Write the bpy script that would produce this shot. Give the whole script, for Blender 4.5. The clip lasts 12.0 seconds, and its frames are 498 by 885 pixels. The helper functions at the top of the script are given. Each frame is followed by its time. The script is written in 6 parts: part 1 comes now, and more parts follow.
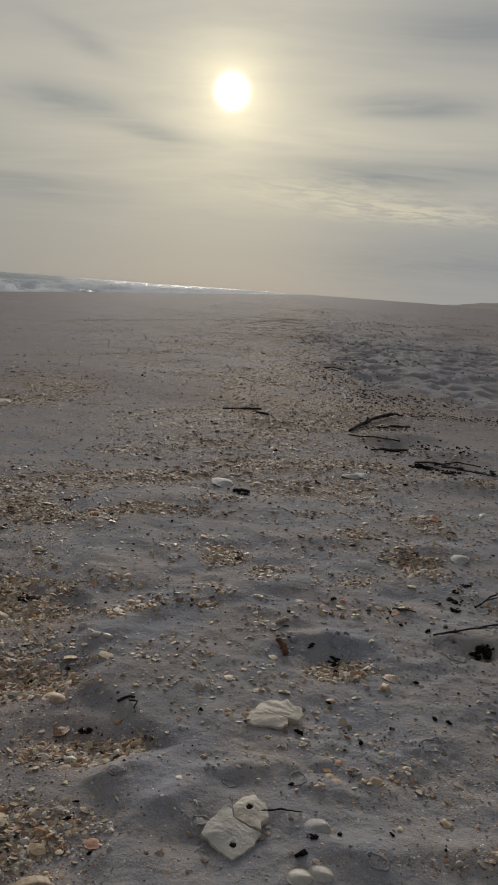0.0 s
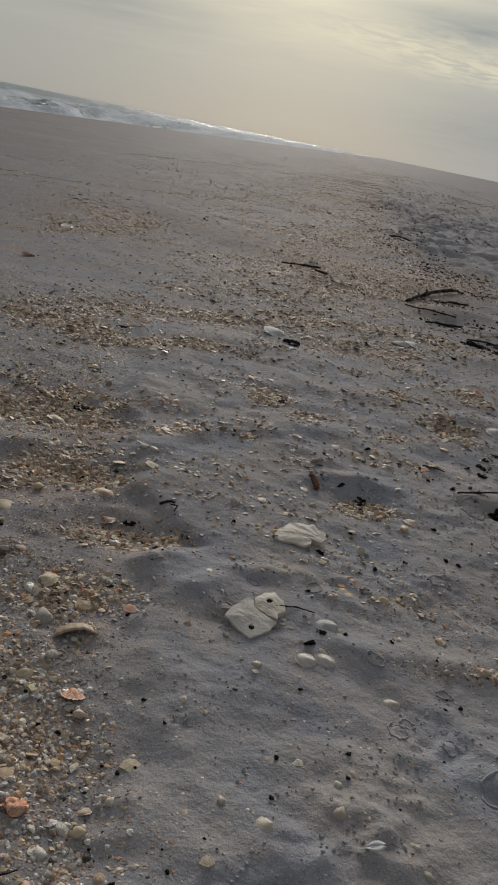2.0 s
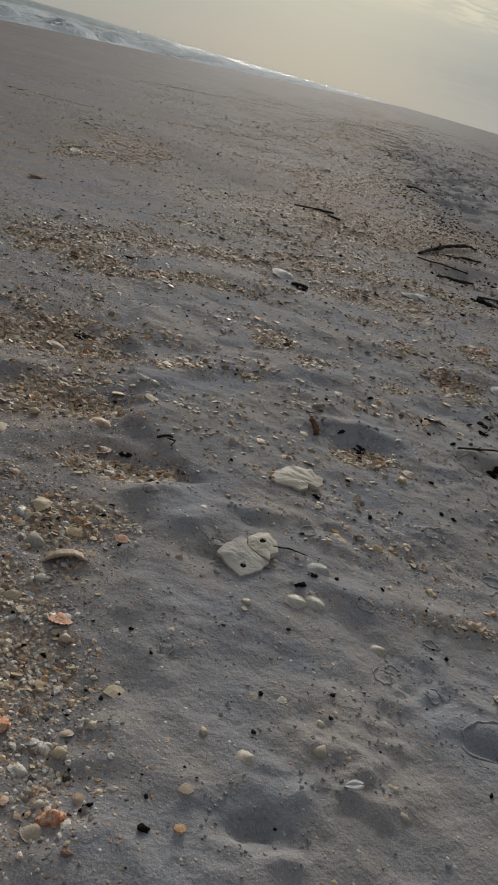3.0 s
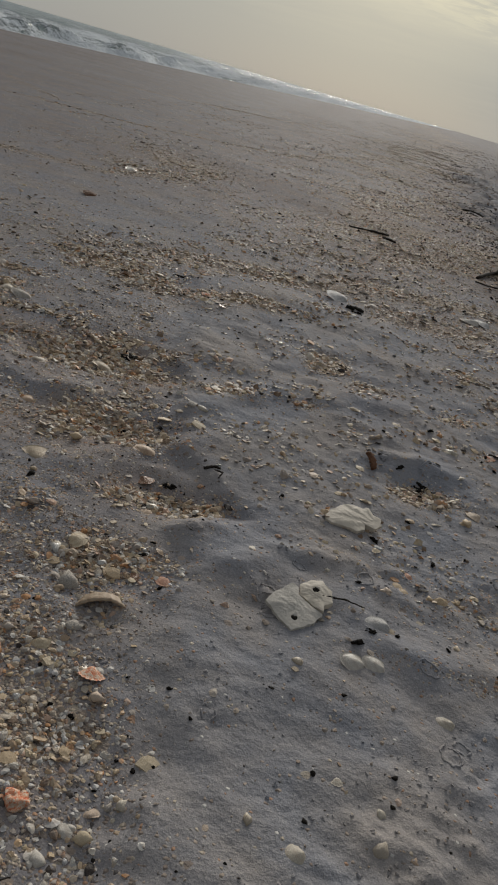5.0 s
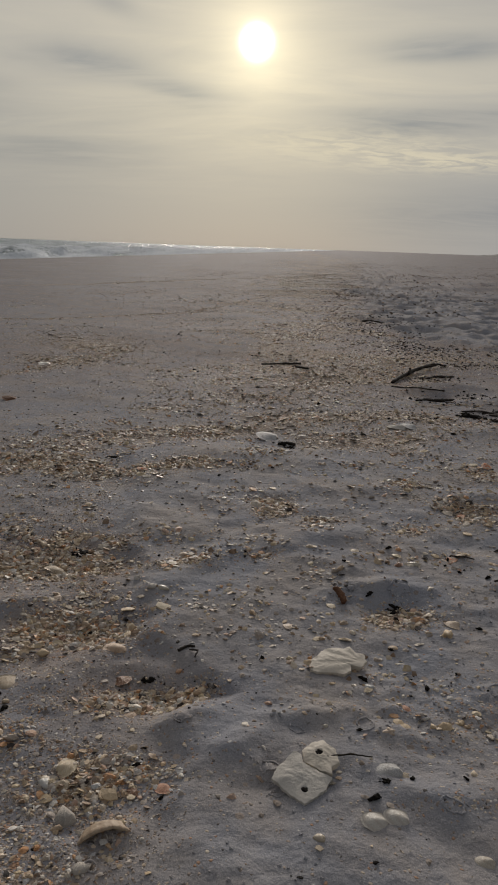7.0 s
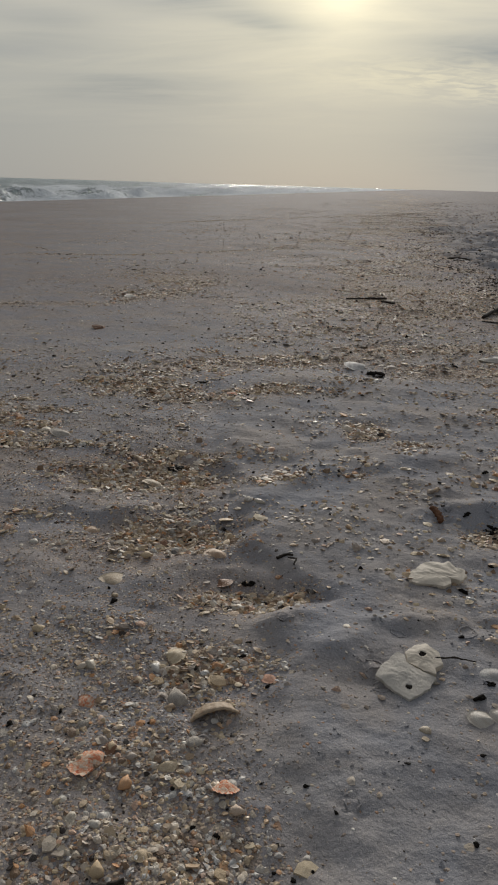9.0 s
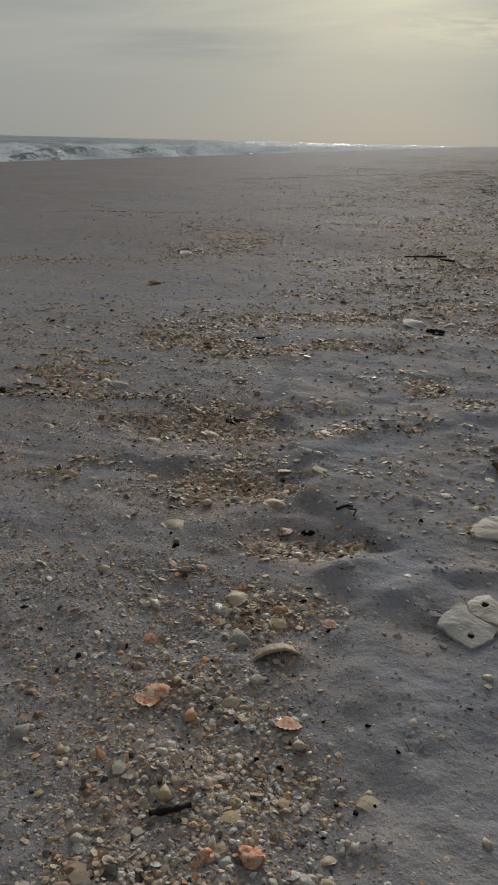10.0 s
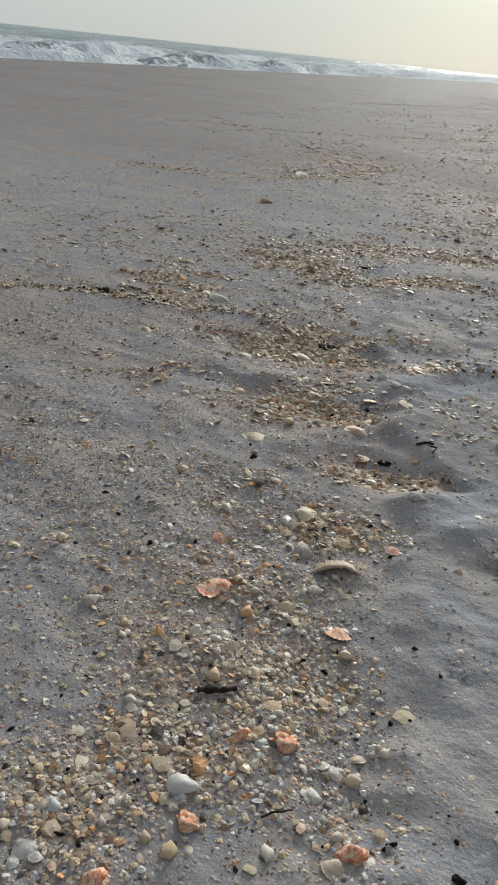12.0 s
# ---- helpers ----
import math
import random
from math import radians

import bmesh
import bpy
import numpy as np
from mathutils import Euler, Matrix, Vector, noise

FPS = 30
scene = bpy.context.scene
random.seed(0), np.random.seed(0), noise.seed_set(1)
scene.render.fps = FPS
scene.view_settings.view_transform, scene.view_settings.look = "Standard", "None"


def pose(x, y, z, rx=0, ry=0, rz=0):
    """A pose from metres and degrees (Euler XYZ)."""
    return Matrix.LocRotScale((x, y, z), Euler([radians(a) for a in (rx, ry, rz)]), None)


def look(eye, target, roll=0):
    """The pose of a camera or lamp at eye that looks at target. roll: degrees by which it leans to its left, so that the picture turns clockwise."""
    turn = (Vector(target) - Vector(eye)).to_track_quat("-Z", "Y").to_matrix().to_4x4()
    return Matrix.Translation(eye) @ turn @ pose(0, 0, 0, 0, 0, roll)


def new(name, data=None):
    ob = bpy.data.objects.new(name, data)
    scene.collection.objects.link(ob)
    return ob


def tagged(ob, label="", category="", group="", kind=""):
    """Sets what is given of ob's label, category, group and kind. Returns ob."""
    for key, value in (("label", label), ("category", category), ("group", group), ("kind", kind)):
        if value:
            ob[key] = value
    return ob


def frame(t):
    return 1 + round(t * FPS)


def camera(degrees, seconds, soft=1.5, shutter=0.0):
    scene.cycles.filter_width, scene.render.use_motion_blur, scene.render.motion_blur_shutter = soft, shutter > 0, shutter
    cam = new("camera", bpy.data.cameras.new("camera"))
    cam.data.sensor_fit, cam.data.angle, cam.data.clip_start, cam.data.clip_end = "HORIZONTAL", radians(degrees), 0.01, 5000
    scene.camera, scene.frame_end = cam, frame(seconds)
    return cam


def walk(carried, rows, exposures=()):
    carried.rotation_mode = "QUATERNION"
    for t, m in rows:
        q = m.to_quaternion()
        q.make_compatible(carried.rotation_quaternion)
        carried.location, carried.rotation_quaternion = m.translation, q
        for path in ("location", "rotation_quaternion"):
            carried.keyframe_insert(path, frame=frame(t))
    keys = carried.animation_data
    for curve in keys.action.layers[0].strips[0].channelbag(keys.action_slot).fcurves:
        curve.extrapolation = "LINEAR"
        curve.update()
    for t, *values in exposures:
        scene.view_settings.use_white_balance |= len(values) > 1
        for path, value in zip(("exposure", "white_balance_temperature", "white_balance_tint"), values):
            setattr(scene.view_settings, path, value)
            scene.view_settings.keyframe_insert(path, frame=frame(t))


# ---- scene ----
cam = camera(37.0, 12.0, soft=1.9)
PATH = [
    (0, (0.053, 0.017, 0.481), (0.03, 1.977, 0.081), 4.3),
    (0.5, (0.058, 0.012, 0.477), (0.06, 1.948, -0.024), 4.9),
    (1, (0.031, -0.038, 0.488), (0.033, 1.846, -0.184), 6.9),
    (1.5, (0.023, -0.054, 0.479), (-0.102, 1.818, -0.214), 8.1),
    (2, (0.046, -0.036, 0.455), (-0.033, 1.813, -0.303), 11.5),
    (2.5, (0.053, -0.022, 0.442), (0.044, 1.801, -0.38), 14.6),
    (3, (0.042, -0.026, 0.438), (0.009, 1.77, -0.443), 16.0),
    (3.2, (0.041, -0.028, 0.437), (-0.006, 1.758, -0.462), 16.3),
    (4.8, (0.032, 0.024, 0.417), (-0.114, 1.814, -0.462), 17.2),
    (5, (0.024, 0.037, 0.421), (-0.134, 1.833, -0.443), 16.2),
    (5.5, (0.031, 0.049, 0.432), (-0.115, 1.889, -0.338), 11.3),
    (6, (0.04, 0.048, 0.462), (-0.072, 1.945, -0.161), 5.7),
    (6.5, (0.042, 0.039, 0.47), (-0.061, 1.962, -0.068), 3.0),
    (6.7, (0.038, 0.037, 0.466), (-0.06, 1.969, -0.042), 2.4),
    (8.3, (0.013, 0.028, 0.429), (-0.204, 1.943, -0.106), 1.6),
    (8.5, (0.008, 0.024, 0.426), (-0.231, 1.925, -0.146), 1.7),
    (9, (0.0, 0.021, 0.418), (-0.295, 1.888, -0.237), 1.7),
    (9.5, (-0.005, 0.023, 0.409), (-0.357, 1.857, -0.305), 1.5),
    (10, (-0.013, 0.013, 0.403), (-0.427, 1.82, -0.348), 1.4),
    (10.5, (-0.025, 0.004, 0.399), (-0.53, 1.769, -0.394), 1.9),
    (11, (-0.033, -0.01, 0.392), (-0.631, 1.699, -0.458), 2.3),
    (11.5, (-0.019, -0.009, 0.397), (-0.652, 1.662, -0.501), 3.5),
    (12, (-0.005, -0.003, 0.395), (-0.605, 1.662, -0.536), 6.0),
]
# the clip's own exposure and white balance
EXPOSURES = [(0, 0.0, 6400, 11), (0.5, 0.04, 6400, 11), (1.0, 0.26, 6300, 10), (1.5, 0.06, 6500, 9), (2.0, 0.2, 6300, 10), (2.5, 0.34, 6280, 9), (3.0, 0.22, 6300, 8), (5.0, 0.14, 6300, 9), (5.5, 0.0, 6350, 9), (6.0, -0.04, 6480, 10), (6.5, 0.0, 6530, 13),
             (8.5, 0.25, 6350, 10), (9.0, 0.23, 6350, 10), (9.5, 0.02, 6250, 9), (10.5, 0.28, 6200, 8), (11.0, 0.64, 6150, 7), (11.5, 0.88, 6100, 5), (12, 0.97, 6050, 5)]
walk(cam, [(t, look(eye, target, roll)) for t, eye, target, roll in PATH], EXPOSURES)

# ---- light ----
SUN = Vector((-0.0635, 0.9700, 0.2345)).normalized()
sun_data = bpy.data.lights.new("sun", "SUN")
sun_data.energy, sun_data.angle, sun_data.color = 2.35, radians(23), (1.0, 0.93, 0.83)
sun = new("sun", sun_data)
sun.matrix_world = look((0, 0, 30), Vector((0, 0, 30)) - SUN)


class Nodes:
    """Short writing for shader nodes; inputs are numbers or sockets."""

    def __init__(self, tree):
        self.tree = tree
        tree.nodes.clear()

    def add(self, kind, **settings):
        node = self.tree.nodes.new(kind)
        for key, value in settings.items():
            setattr(node, key, value)
        return node

    def put(self, socket, value):
        if hasattr(value, "links"):
            self.tree.links.new(value, socket)
        elif value is not None:
            socket.default_value = value

    def m(self, op, a, b=None, c=None, clamp=False):
        node = self.add("ShaderNodeMath", operation=op, use_clamp=clamp)
        for socket, value in zip(node.inputs, (a, b, c)):
            self.put(socket, value)
        return node.outputs[0]

    def mix(self, f, a, b, blend="MIX"):
        node = self.add("ShaderNodeMix", data_type="RGBA", blend_type=blend)
        self.put(node.inputs[0], f)
        for socket, value in ((node.inputs[6], a), (node.inputs[7], b)):
            self.put(socket, (*value, 1) if isinstance(value, tuple) and len(value) == 3 else value)
        return node.outputs[2]

    def ramp(self, f, stops, interpolation="LINEAR"):
        node = self.add("ShaderNodeValToRGB")
        node.color_ramp.interpolation = interpolation
        while len(node.color_ramp.elements) < len(stops):
            node.color_ramp.elements.new(0.5)
        for element, (at, colour) in zip(node.color_ramp.elements, stops):
            element.position = at
            element.color = (*colour, 1) if isinstance(colour, tuple) else (colour, colour, colour, 1)
        self.put(node.inputs[0], f)
        return node.outputs[0]

    def noise(self, vector, scale, detail=3.0, rough=0.55, warp=0.0):
        node = self.add("ShaderNodeTexNoise")
        self.put(node.inputs["Vector"], vector)
        node.inputs["Scale"].default_value, node.inputs["Detail"].default_value = scale, detail
        node.inputs["Roughness"].default_value, node.inputs["Distortion"].default_value = rough, warp
        return node.outputs[0]

    def stretch(self, vector, size):
        node = self.add("ShaderNodeMapping")
        self.put(node.inputs["Vector"], vector)
        node.inputs["Scale"].default_value = size
        return node.outputs[0]

    def attribute(self, name):
        return self.add("ShaderNodeAttribute", attribute_name=name).outputs["Fac"]

    def bump(self, height, strength, distance):
        node = self.add("ShaderNodeBump")
        self.put(node.inputs["Height"], height)
        node.inputs["Strength"].default_value, node.inputs["Distance"].default_value = strength, distance
        return node.outputs[0]

    def surface(self, colour, rough, normal=None, spec=0.3):
        node = self.add("ShaderNodeBsdfPrincipled")
        self.put(node.inputs["Base Color"], (*colour, 1) if isinstance(colour, tuple) else colour)
        self.put(node.inputs["Roughness"], rough)
        self.put(node.inputs["Specular IOR Level"], spec)
        if normal is not None:
            self.put(node.inputs["Normal"], normal)
        out = self.add("ShaderNodeOutputMaterial")
        self.tree.links.new(node.outputs[0], out.inputs[0])
        return node


def make_sky():
    """A thin high overcast with a veiled low sun, soft dark bars of cloud and a field of ripples under the sun."""
    world = bpy.data.worlds.new("sky")
    scene.world = world
    world.use_nodes = True
    n = Nodes(world.node_tree)
    way = n.add("ShaderNodeTexCoord").outputs["Generated"]
    split = n.add("ShaderNodeSeparateXYZ")
    n.put(split.inputs[0], way)
    x, y, z = split.outputs
    up = n.m("MAXIMUM", z, 0.0)
    deg = 57.29578
    az = n.m("MULTIPLY", n.m("ARCTAN2", x, y), deg)
    el = n.m("MULTIPLY", n.m("ARCSINE", z), deg)
    # clouds lie on a flat layer, so that they crowd towards the horizon
    far = n.m("ADD", up, 0.13)
    flat = n.add("ShaderNodeCombineXYZ")
    n.put(flat.inputs[0], n.m("DIVIDE", x, far))
    n.put(flat.inputs[1], n.m("DIVIDE", y, far))
    layer = flat.outputs[0]
    drift = n.noise(layer, 0.9, 4.0, 0.55)
    streaks = n.noise(n.stretch(layer, (0.42, 1.0, 1.0)), 1.2, 5.0, 0.55, 0.7)
    veil = n.noise(n.stretch(layer, (0.3, 0.7, 1.0)), 0.7, 3.0, 0.5, 0.3)
    base = n.ramp(up, [(0.0, (0.322, 0.322, 0.302)), (0.10, (0.372, 0.367, 0.334)), (0.20, (0.44, 0.428, 0.382)),
                       (0.42, (0.35, 0.352, 0.352)), (1.0, (0.255, 0.265, 0.28))])
    # the side away from the sun is duller
    turned = n.m("MULTIPLY_ADD", y, 0.5, 0.5, clamp=True)
    base = n.mix(turned, n.mix(1.0, base, (0.37, 0.40, 0.46), "MULTIPLY"), base)
    clear = n.add("ShaderNodeTexSky", sky_type="NISHITA", sun_disc=False)
    clear.sun_elevation, clear.sun_rotation = math.asin(SUN.z), math.atan2(SUN.x, SUN.y)
    haze = n.mix(0.08, base, n.mix(1.0, clear.outputs[0], (0.02, 0.02, 0.02), "MULTIPLY"))
    wide_az = n.m("ADD", az, n.m("MULTIPLY", n.m("SUBTRACT", drift, 0.5), 9.0))
    wide_el = n.m("ADD", el, n.m("MULTIPLY", n.m("SUBTRACT", streaks, 0.5), 3.2))

    def spread(a0, e0, sa, se, lean=0.0, still=False):
        a = n.m("SUBTRACT", az if still else wide_az, a0)
        e = n.m("SUBTRACT", n.m("SUBTRACT", el if still else wide_el, e0), n.m("MULTIPLY", a, lean))
        a = n.m("POWER", n.m("ABSOLUTE", n.m("DIVIDE", a, sa)), 2.0)
        e = n.m("POWER", n.m("ABSOLUTE", n.m("DIVIDE", e, se)), 2.0)
        return n.m("EXPONENT", n.m("MULTIPLY", n.m("ADD", a, e), -1.0))

    def total(first, *rest):
        for part_of in rest:
            first = n.m("ADD", first, part_of)
        return first

    bars = total(spread(-14.9, 11.6, 4.2, 1.15, -0.04), n.m("MULTIPLY", spread(-9.1, 10.5, 2.6, 0.75, -0.08), 0.55), spread(9.2, 13.3, 5.0, 0.95),
                 n.m("MULTIPLY", spread(8.6, 9.0, 8.5, 0.75), 0.85), n.m("MULTIPLY", spread(-17.5, 6.3, 7.0, 0.7), 0.6), n.m("MULTIPLY", spread(-22.8, 9.7, 3.6, 0.8), 0.45),
                 n.m("MULTIPLY", spread(12.5, 18.0, 7.0, 1.6), 0.7), n.m("MULTIPLY", spread(-15.3, 15.5, 2.6, 0.7, -0.3), 0.6), n.m("MULTIPLY", spread(13.0, 3.0, 9.0, 1.5), 0.45))
    low = n.m("MULTIPLY", n.m("SUBTRACT", el, 2.5), 0.2, clamp=True)
    wisps = n.noise(n.stretch(layer, (0.55, 1.5, 1.0)), 2.6, 7.0, 0.62, 1.1)
    bars = n.m("MULTIPLY", bars, n.ramp(wisps, [(0.32, 0.35), (0.62, 1.0)]))
    grey = n.m("ADD", n.m("MULTIPLY", n.m("MULTIPLY", n.ramp(streaks, [(0.48, 0.0), (0.74, 1.0)]), low), 0.45), n.m("MULTIPLY", bars, 1.05), clamp=True)
    cloudy = n.mix(n.m("MULTIPLY", n.m("MULTIPLY", n.ramp(veil, [(0.42, 0.0), (0.7, 1.0)]), low), 0.6), haze, n.mix(1.0, haze, (1.30, 1.27, 1.16), "MULTIPLY"))
    # a cool tint away from the sun, low on the landward side
    cool = n.m("MULTIPLY", n.m("SUBTRACT", az, 2.0), 0.05, clamp=True)
    cool = n.m("MULTIPLY", cool, n.m("SUBTRACT", 1.0, n.m("MULTIPLY", el, 0.05), clamp=True))
    cloudy = n.mix(n.m("MULTIPLY", cool, 0.85), cloudy, (0.335, 0.340, 0.335))
    # the sun behind the veil
    aim = n.add("ShaderNodeVectorMath", operation="DOT_PRODUCT")
    n.put(aim.inputs[0], way)
    aim.inputs[1].default_value = SUN
    off = n.m("MULTIPLY", n.m("ARCCOSINE", n.m("MINIMUM", aim.outputs["Value"], 1.0)), deg)

    def glow(width, power):
        return n.m("EXPONENT", n.m("MULTIPLY", n.m("POWER", n.m("DIVIDE", off, width), power), -1.0))

    wide = n.m("MULTIPLY", glow(8.5, 1.25), 0.245)
    near = n.m("MULTIPLY", glow(2.2, 1.4), 0.55)
    disc = n.m("MULTIPLY", glow(0.84, 2.8), 5.0)
    bright = n.mix(1.0, cloudy, n.mix(1.0, (1.0, 0.87, 0.47), wide, "MULTIPLY"), "ADD")
    bright = n.mix(n.m("MULTIPLY", grey, 1.0), bright, n.mix(1.0, bright, (0.56, 0.615, 0.72), "MULTIPLY"))
    bright = n.mix(n.m("MULTIPLY", n.ramp(wisps, [(0.35, 0.0), (0.70, 1.0)]), n.m("MULTIPLY", low, 0.8)), bright, n.mix(1.0, bright, (1.13, 1.11, 1.06), "MULTIPLY"))
    # a field of small ripples below the sun
    field = total(spread(3.0, 7.2, 8.0, 1.1, -0.04, True), n.m("MULTIPLY", spread(12.0, 6.2, 7.0, 0.6, 0.0, True), 0.8))
    grain = n.noise(n.stretch(layer, (1.0, 1.6, 1.0)), 6.5, 3.0, 0.6, 0.6)
    field = n.m("MULTIPLY", field, n.ramp(grain, [(0.40, 0.12), (0.60, 1.0)]), clamp=True)
    bright = n.mix(n.m("MULTIPLY", field, 0.62), bright, (0.72, 0.65, 0.46))
    bright = n.mix(1.0, bright, n.mix(1.0, (1.0, 0.85, 0.50), near, "MULTIPLY"), "ADD")
    bright = n.mix(1.0, bright, n.mix(1.0, (1.0, 0.97, 0.90), disc, "MULTIPLY"), "ADD")
    shine = n.add("ShaderNodeBackground")
    n.put(shine.inputs[0], bright)
    shine.inputs[1].default_value = 1.0
    out = n.add("ShaderNodeOutputWorld")
    n.tree.links.new(shine.outputs[0], out.inputs[0])


make_sky()


# ---- materials ----
def material(name):
    made = bpy.data.materials.new(name)
    made.use_nodes = True
    return made, Nodes(made.node_tree)


def place(n):
    return n.add("ShaderNodeTexCoord").outputs["Object"]


def sand_material():
    made, n = material("sand")
    p = place(n)
    # beyond the near sand, damp also carries the shade between litter
    shelly, damp = n.attribute("shelly"), n.attribute("damp")
    broad = n.noise(p, 1.1, 4.0, 0.55, 0.3)
    mid = n.noise(p, 16.0, 4.0, 0.6)
    fine = n.noise(p, 420.0, 2.0, 0.6)
    grain = n.add("ShaderNodeTexVoronoi")
    n.put(grain.inputs["Vector"], p)
    grain.inputs["Scale"].default_value = 1150.0
    speck = n.add("ShaderNodeSeparateColor")
    n.put(speck.inputs[0], grain.outputs["Color"])
    dry = n.mix(mid, (0.264, 0.254, 0.256), (0.355, 0.342, 0.343))
    wet = n.mix(mid, (0.203, 0.173, 0.164), (0.270, 0.235, 0.224))
    tone = n.mix(n.m("ADD", n.m("MULTIPLY", n.m("SUBTRACT", broad, 0.5), 1.3), damp, clamp=True), dry, wet)
    tone = n.mix(n.ramp(speck.outputs[0], [(0.80, 0.0), (0.84, 1.0)]), tone, n.mix(0.24, tone, (0.62, 0.58, 0.52)))
    tone = n.mix(n.ramp(speck.outputs[1], [(0.88, 0.0), (0.91, 1.0)]), tone, n.mix(0.25, tone, (0.05, 0.045, 0.04)))
    # cooler and warmer drifts of grain
    drift = n.ramp(n.noise(p, 8.0, 4.0, 0.6, 0.5), [(0.36, 0.0), (0.64, 1.0)])
    tone = n.mix(drift, n.mix(1.0, tone, (0.90, 0.945, 1.02), "MULTIPLY"), n.mix(1.0, tone, (1.06, 1.01, 0.955), "MULTIPLY"))
    # crushed shell, too fine to lie as pieces
    grit = n.add("ShaderNodeTexVoronoi")
    n.put(grit.inputs["Vector"], n.stretch(p, (1.0, 1.0, 0.2)))
    grit.inputs["Scale"].default_value = 430.0
    chip = n.add("ShaderNodeSeparateColor")
    n.put(chip.inputs[0], grit.outputs["Color"])
    shades = [(0.0, (0.09, 0.075, 0.065)), (0.09, (0.26, 0.20, 0.155)), (0.32, (0.36, 0.29, 0.23)), (0.66, (0.40, 0.23, 0.13)), (0.76, (0.50, 0.42, 0.32)), (0.93, (0.68, 0.65, 0.6))]
    colours = n.ramp(chip.outputs[0], shades, "CONSTANT")
    lies = n.m("GREATER_THAN", n.m("MULTIPLY", shelly, 0.85), chip.outputs[1])
    tone = n.mix(n.m("MULTIPLY", lies, 0.75), tone, colours)
    # larger broken pieces pressed flat in the sand
    coarse = n.add("ShaderNodeTexVoronoi")
    n.put(coarse.inputs["Vector"], n.stretch(p, (1.0, 1.0, 0.2)))
    coarse.inputs["Scale"].default_value = 95.0
    scrap = n.add("ShaderNodeSeparateColor")
    n.put(scrap.inputs[0], coarse.outputs["Color"])
    flat = n.m("MULTIPLY", n.m("GREATER_THAN", n.m("MULTIPLY", shelly, 0.55), scrap.outputs[1]), n.m("LESS_THAN", coarse.outputs["Distance"], n.m("MULTIPLY_ADD", fine, 0.35, 0.18)))
    tone = n.mix(n.m("MULTIPLY", flat, 0.7), tone, n.ramp(scrap.outputs[0], shades, "CONSTANT"))
    height = n.m("ADD", n.m("MULTIPLY", fine, 0.34), n.m("MULTIPLY", grain.outputs["Distance"], 0.14))
    height = n.m("ADD", height, n.m("MULTIPLY", n.m("MULTIPLY", lies, n.m("SUBTRACT", 0.7, grit.outputs["Distance"])), 2.2))
    rough = n.ramp(n.noise(p, 90.0, 2.0), [(0.3, 0.72), (0.7, 0.95)])
    n.surface(tone, rough, n.bump(n.m("ADD", height, n.m("MULTIPLY", n.m("ADD", n.m("ADD", n.noise(p, 75.0, 3.0, 0.5), n.m("MULTIPLY", n.noise(p, 190.0, 2.0, 0.6), 0.45)), n.noise(p, 28.0, 2.0, 0.5)), n.m("MULTIPLY_ADD", damp, -1.9, 2.3))), 0.52, 0.0020), 0.012)
    return made


def shell_material(name, stops, per_island, rough=0.5, gloss=0.4):
    """Shell and stone colours: stops pick one for each piece, with blotches and growth lines over it."""
    made, n = material(name)
    p = place(n)
    pick = n.add("ShaderNodeNewGeometry").outputs["Random Per Island"] if per_island else n.add("ShaderNodeObjectInfo").outputs["Random"]
    tone = n.ramp(pick, stops, "CONSTANT")
    blotch = n.noise(p, 160.0 if per_island else 130.0, 3.0, 0.6)
    tone = n.mix(n.ramp(blotch, [(0.38, 0.0), (0.72, 0.8)]), tone, n.mix(1.0, tone, (0.64, 0.54, 0.45), "MULTIPLY"))
    tone = n.mix(n.m("MULTIPLY", n.attribute("band"), 0.6), tone, n.mix(1.0, tone, (0.60, 0.44, 0.36), "MULTIPLY"))
    sandy = n.noise(p, 55.0, 3.0)
    tone = n.mix(n.ramp(sandy, [(0.52, 0.0), (0.66, 0.5)]), tone, (0.33, 0.30, 0.27))
    lines = n.noise(n.stretch(p, (1.0, 5.0, 1.0)), 340.0, 2.0)
    n.surface(tone, n.ramp(blotch, [(0.3, rough - 0.15), (0.7, rough + 0.2)]), n.bump(lines, 0.35, 0.0006), gloss)
    return made


def wood_material(name, dark, light):
    made, n = material(name)
    p = place(n)
    grain = n.noise(n.stretch(p, (1.0, 1.0, 3.0)), 140.0, 4.0, 0.65)
    tone = n.mix(n.ramp(grain, [(0.35, 0.0), (0.7, 1.0)]), dark, light)
    tone = n.mix(n.ramp(n.noise(p, 30.0, 2.0), [(0.6, 0.0), (0.75, 0.35)]), tone, (0.28, 0.25, 0.22))
    n.surface(tone, 0.8, n.bump(grain, 0.7, 0.002), 0.25)
    return made


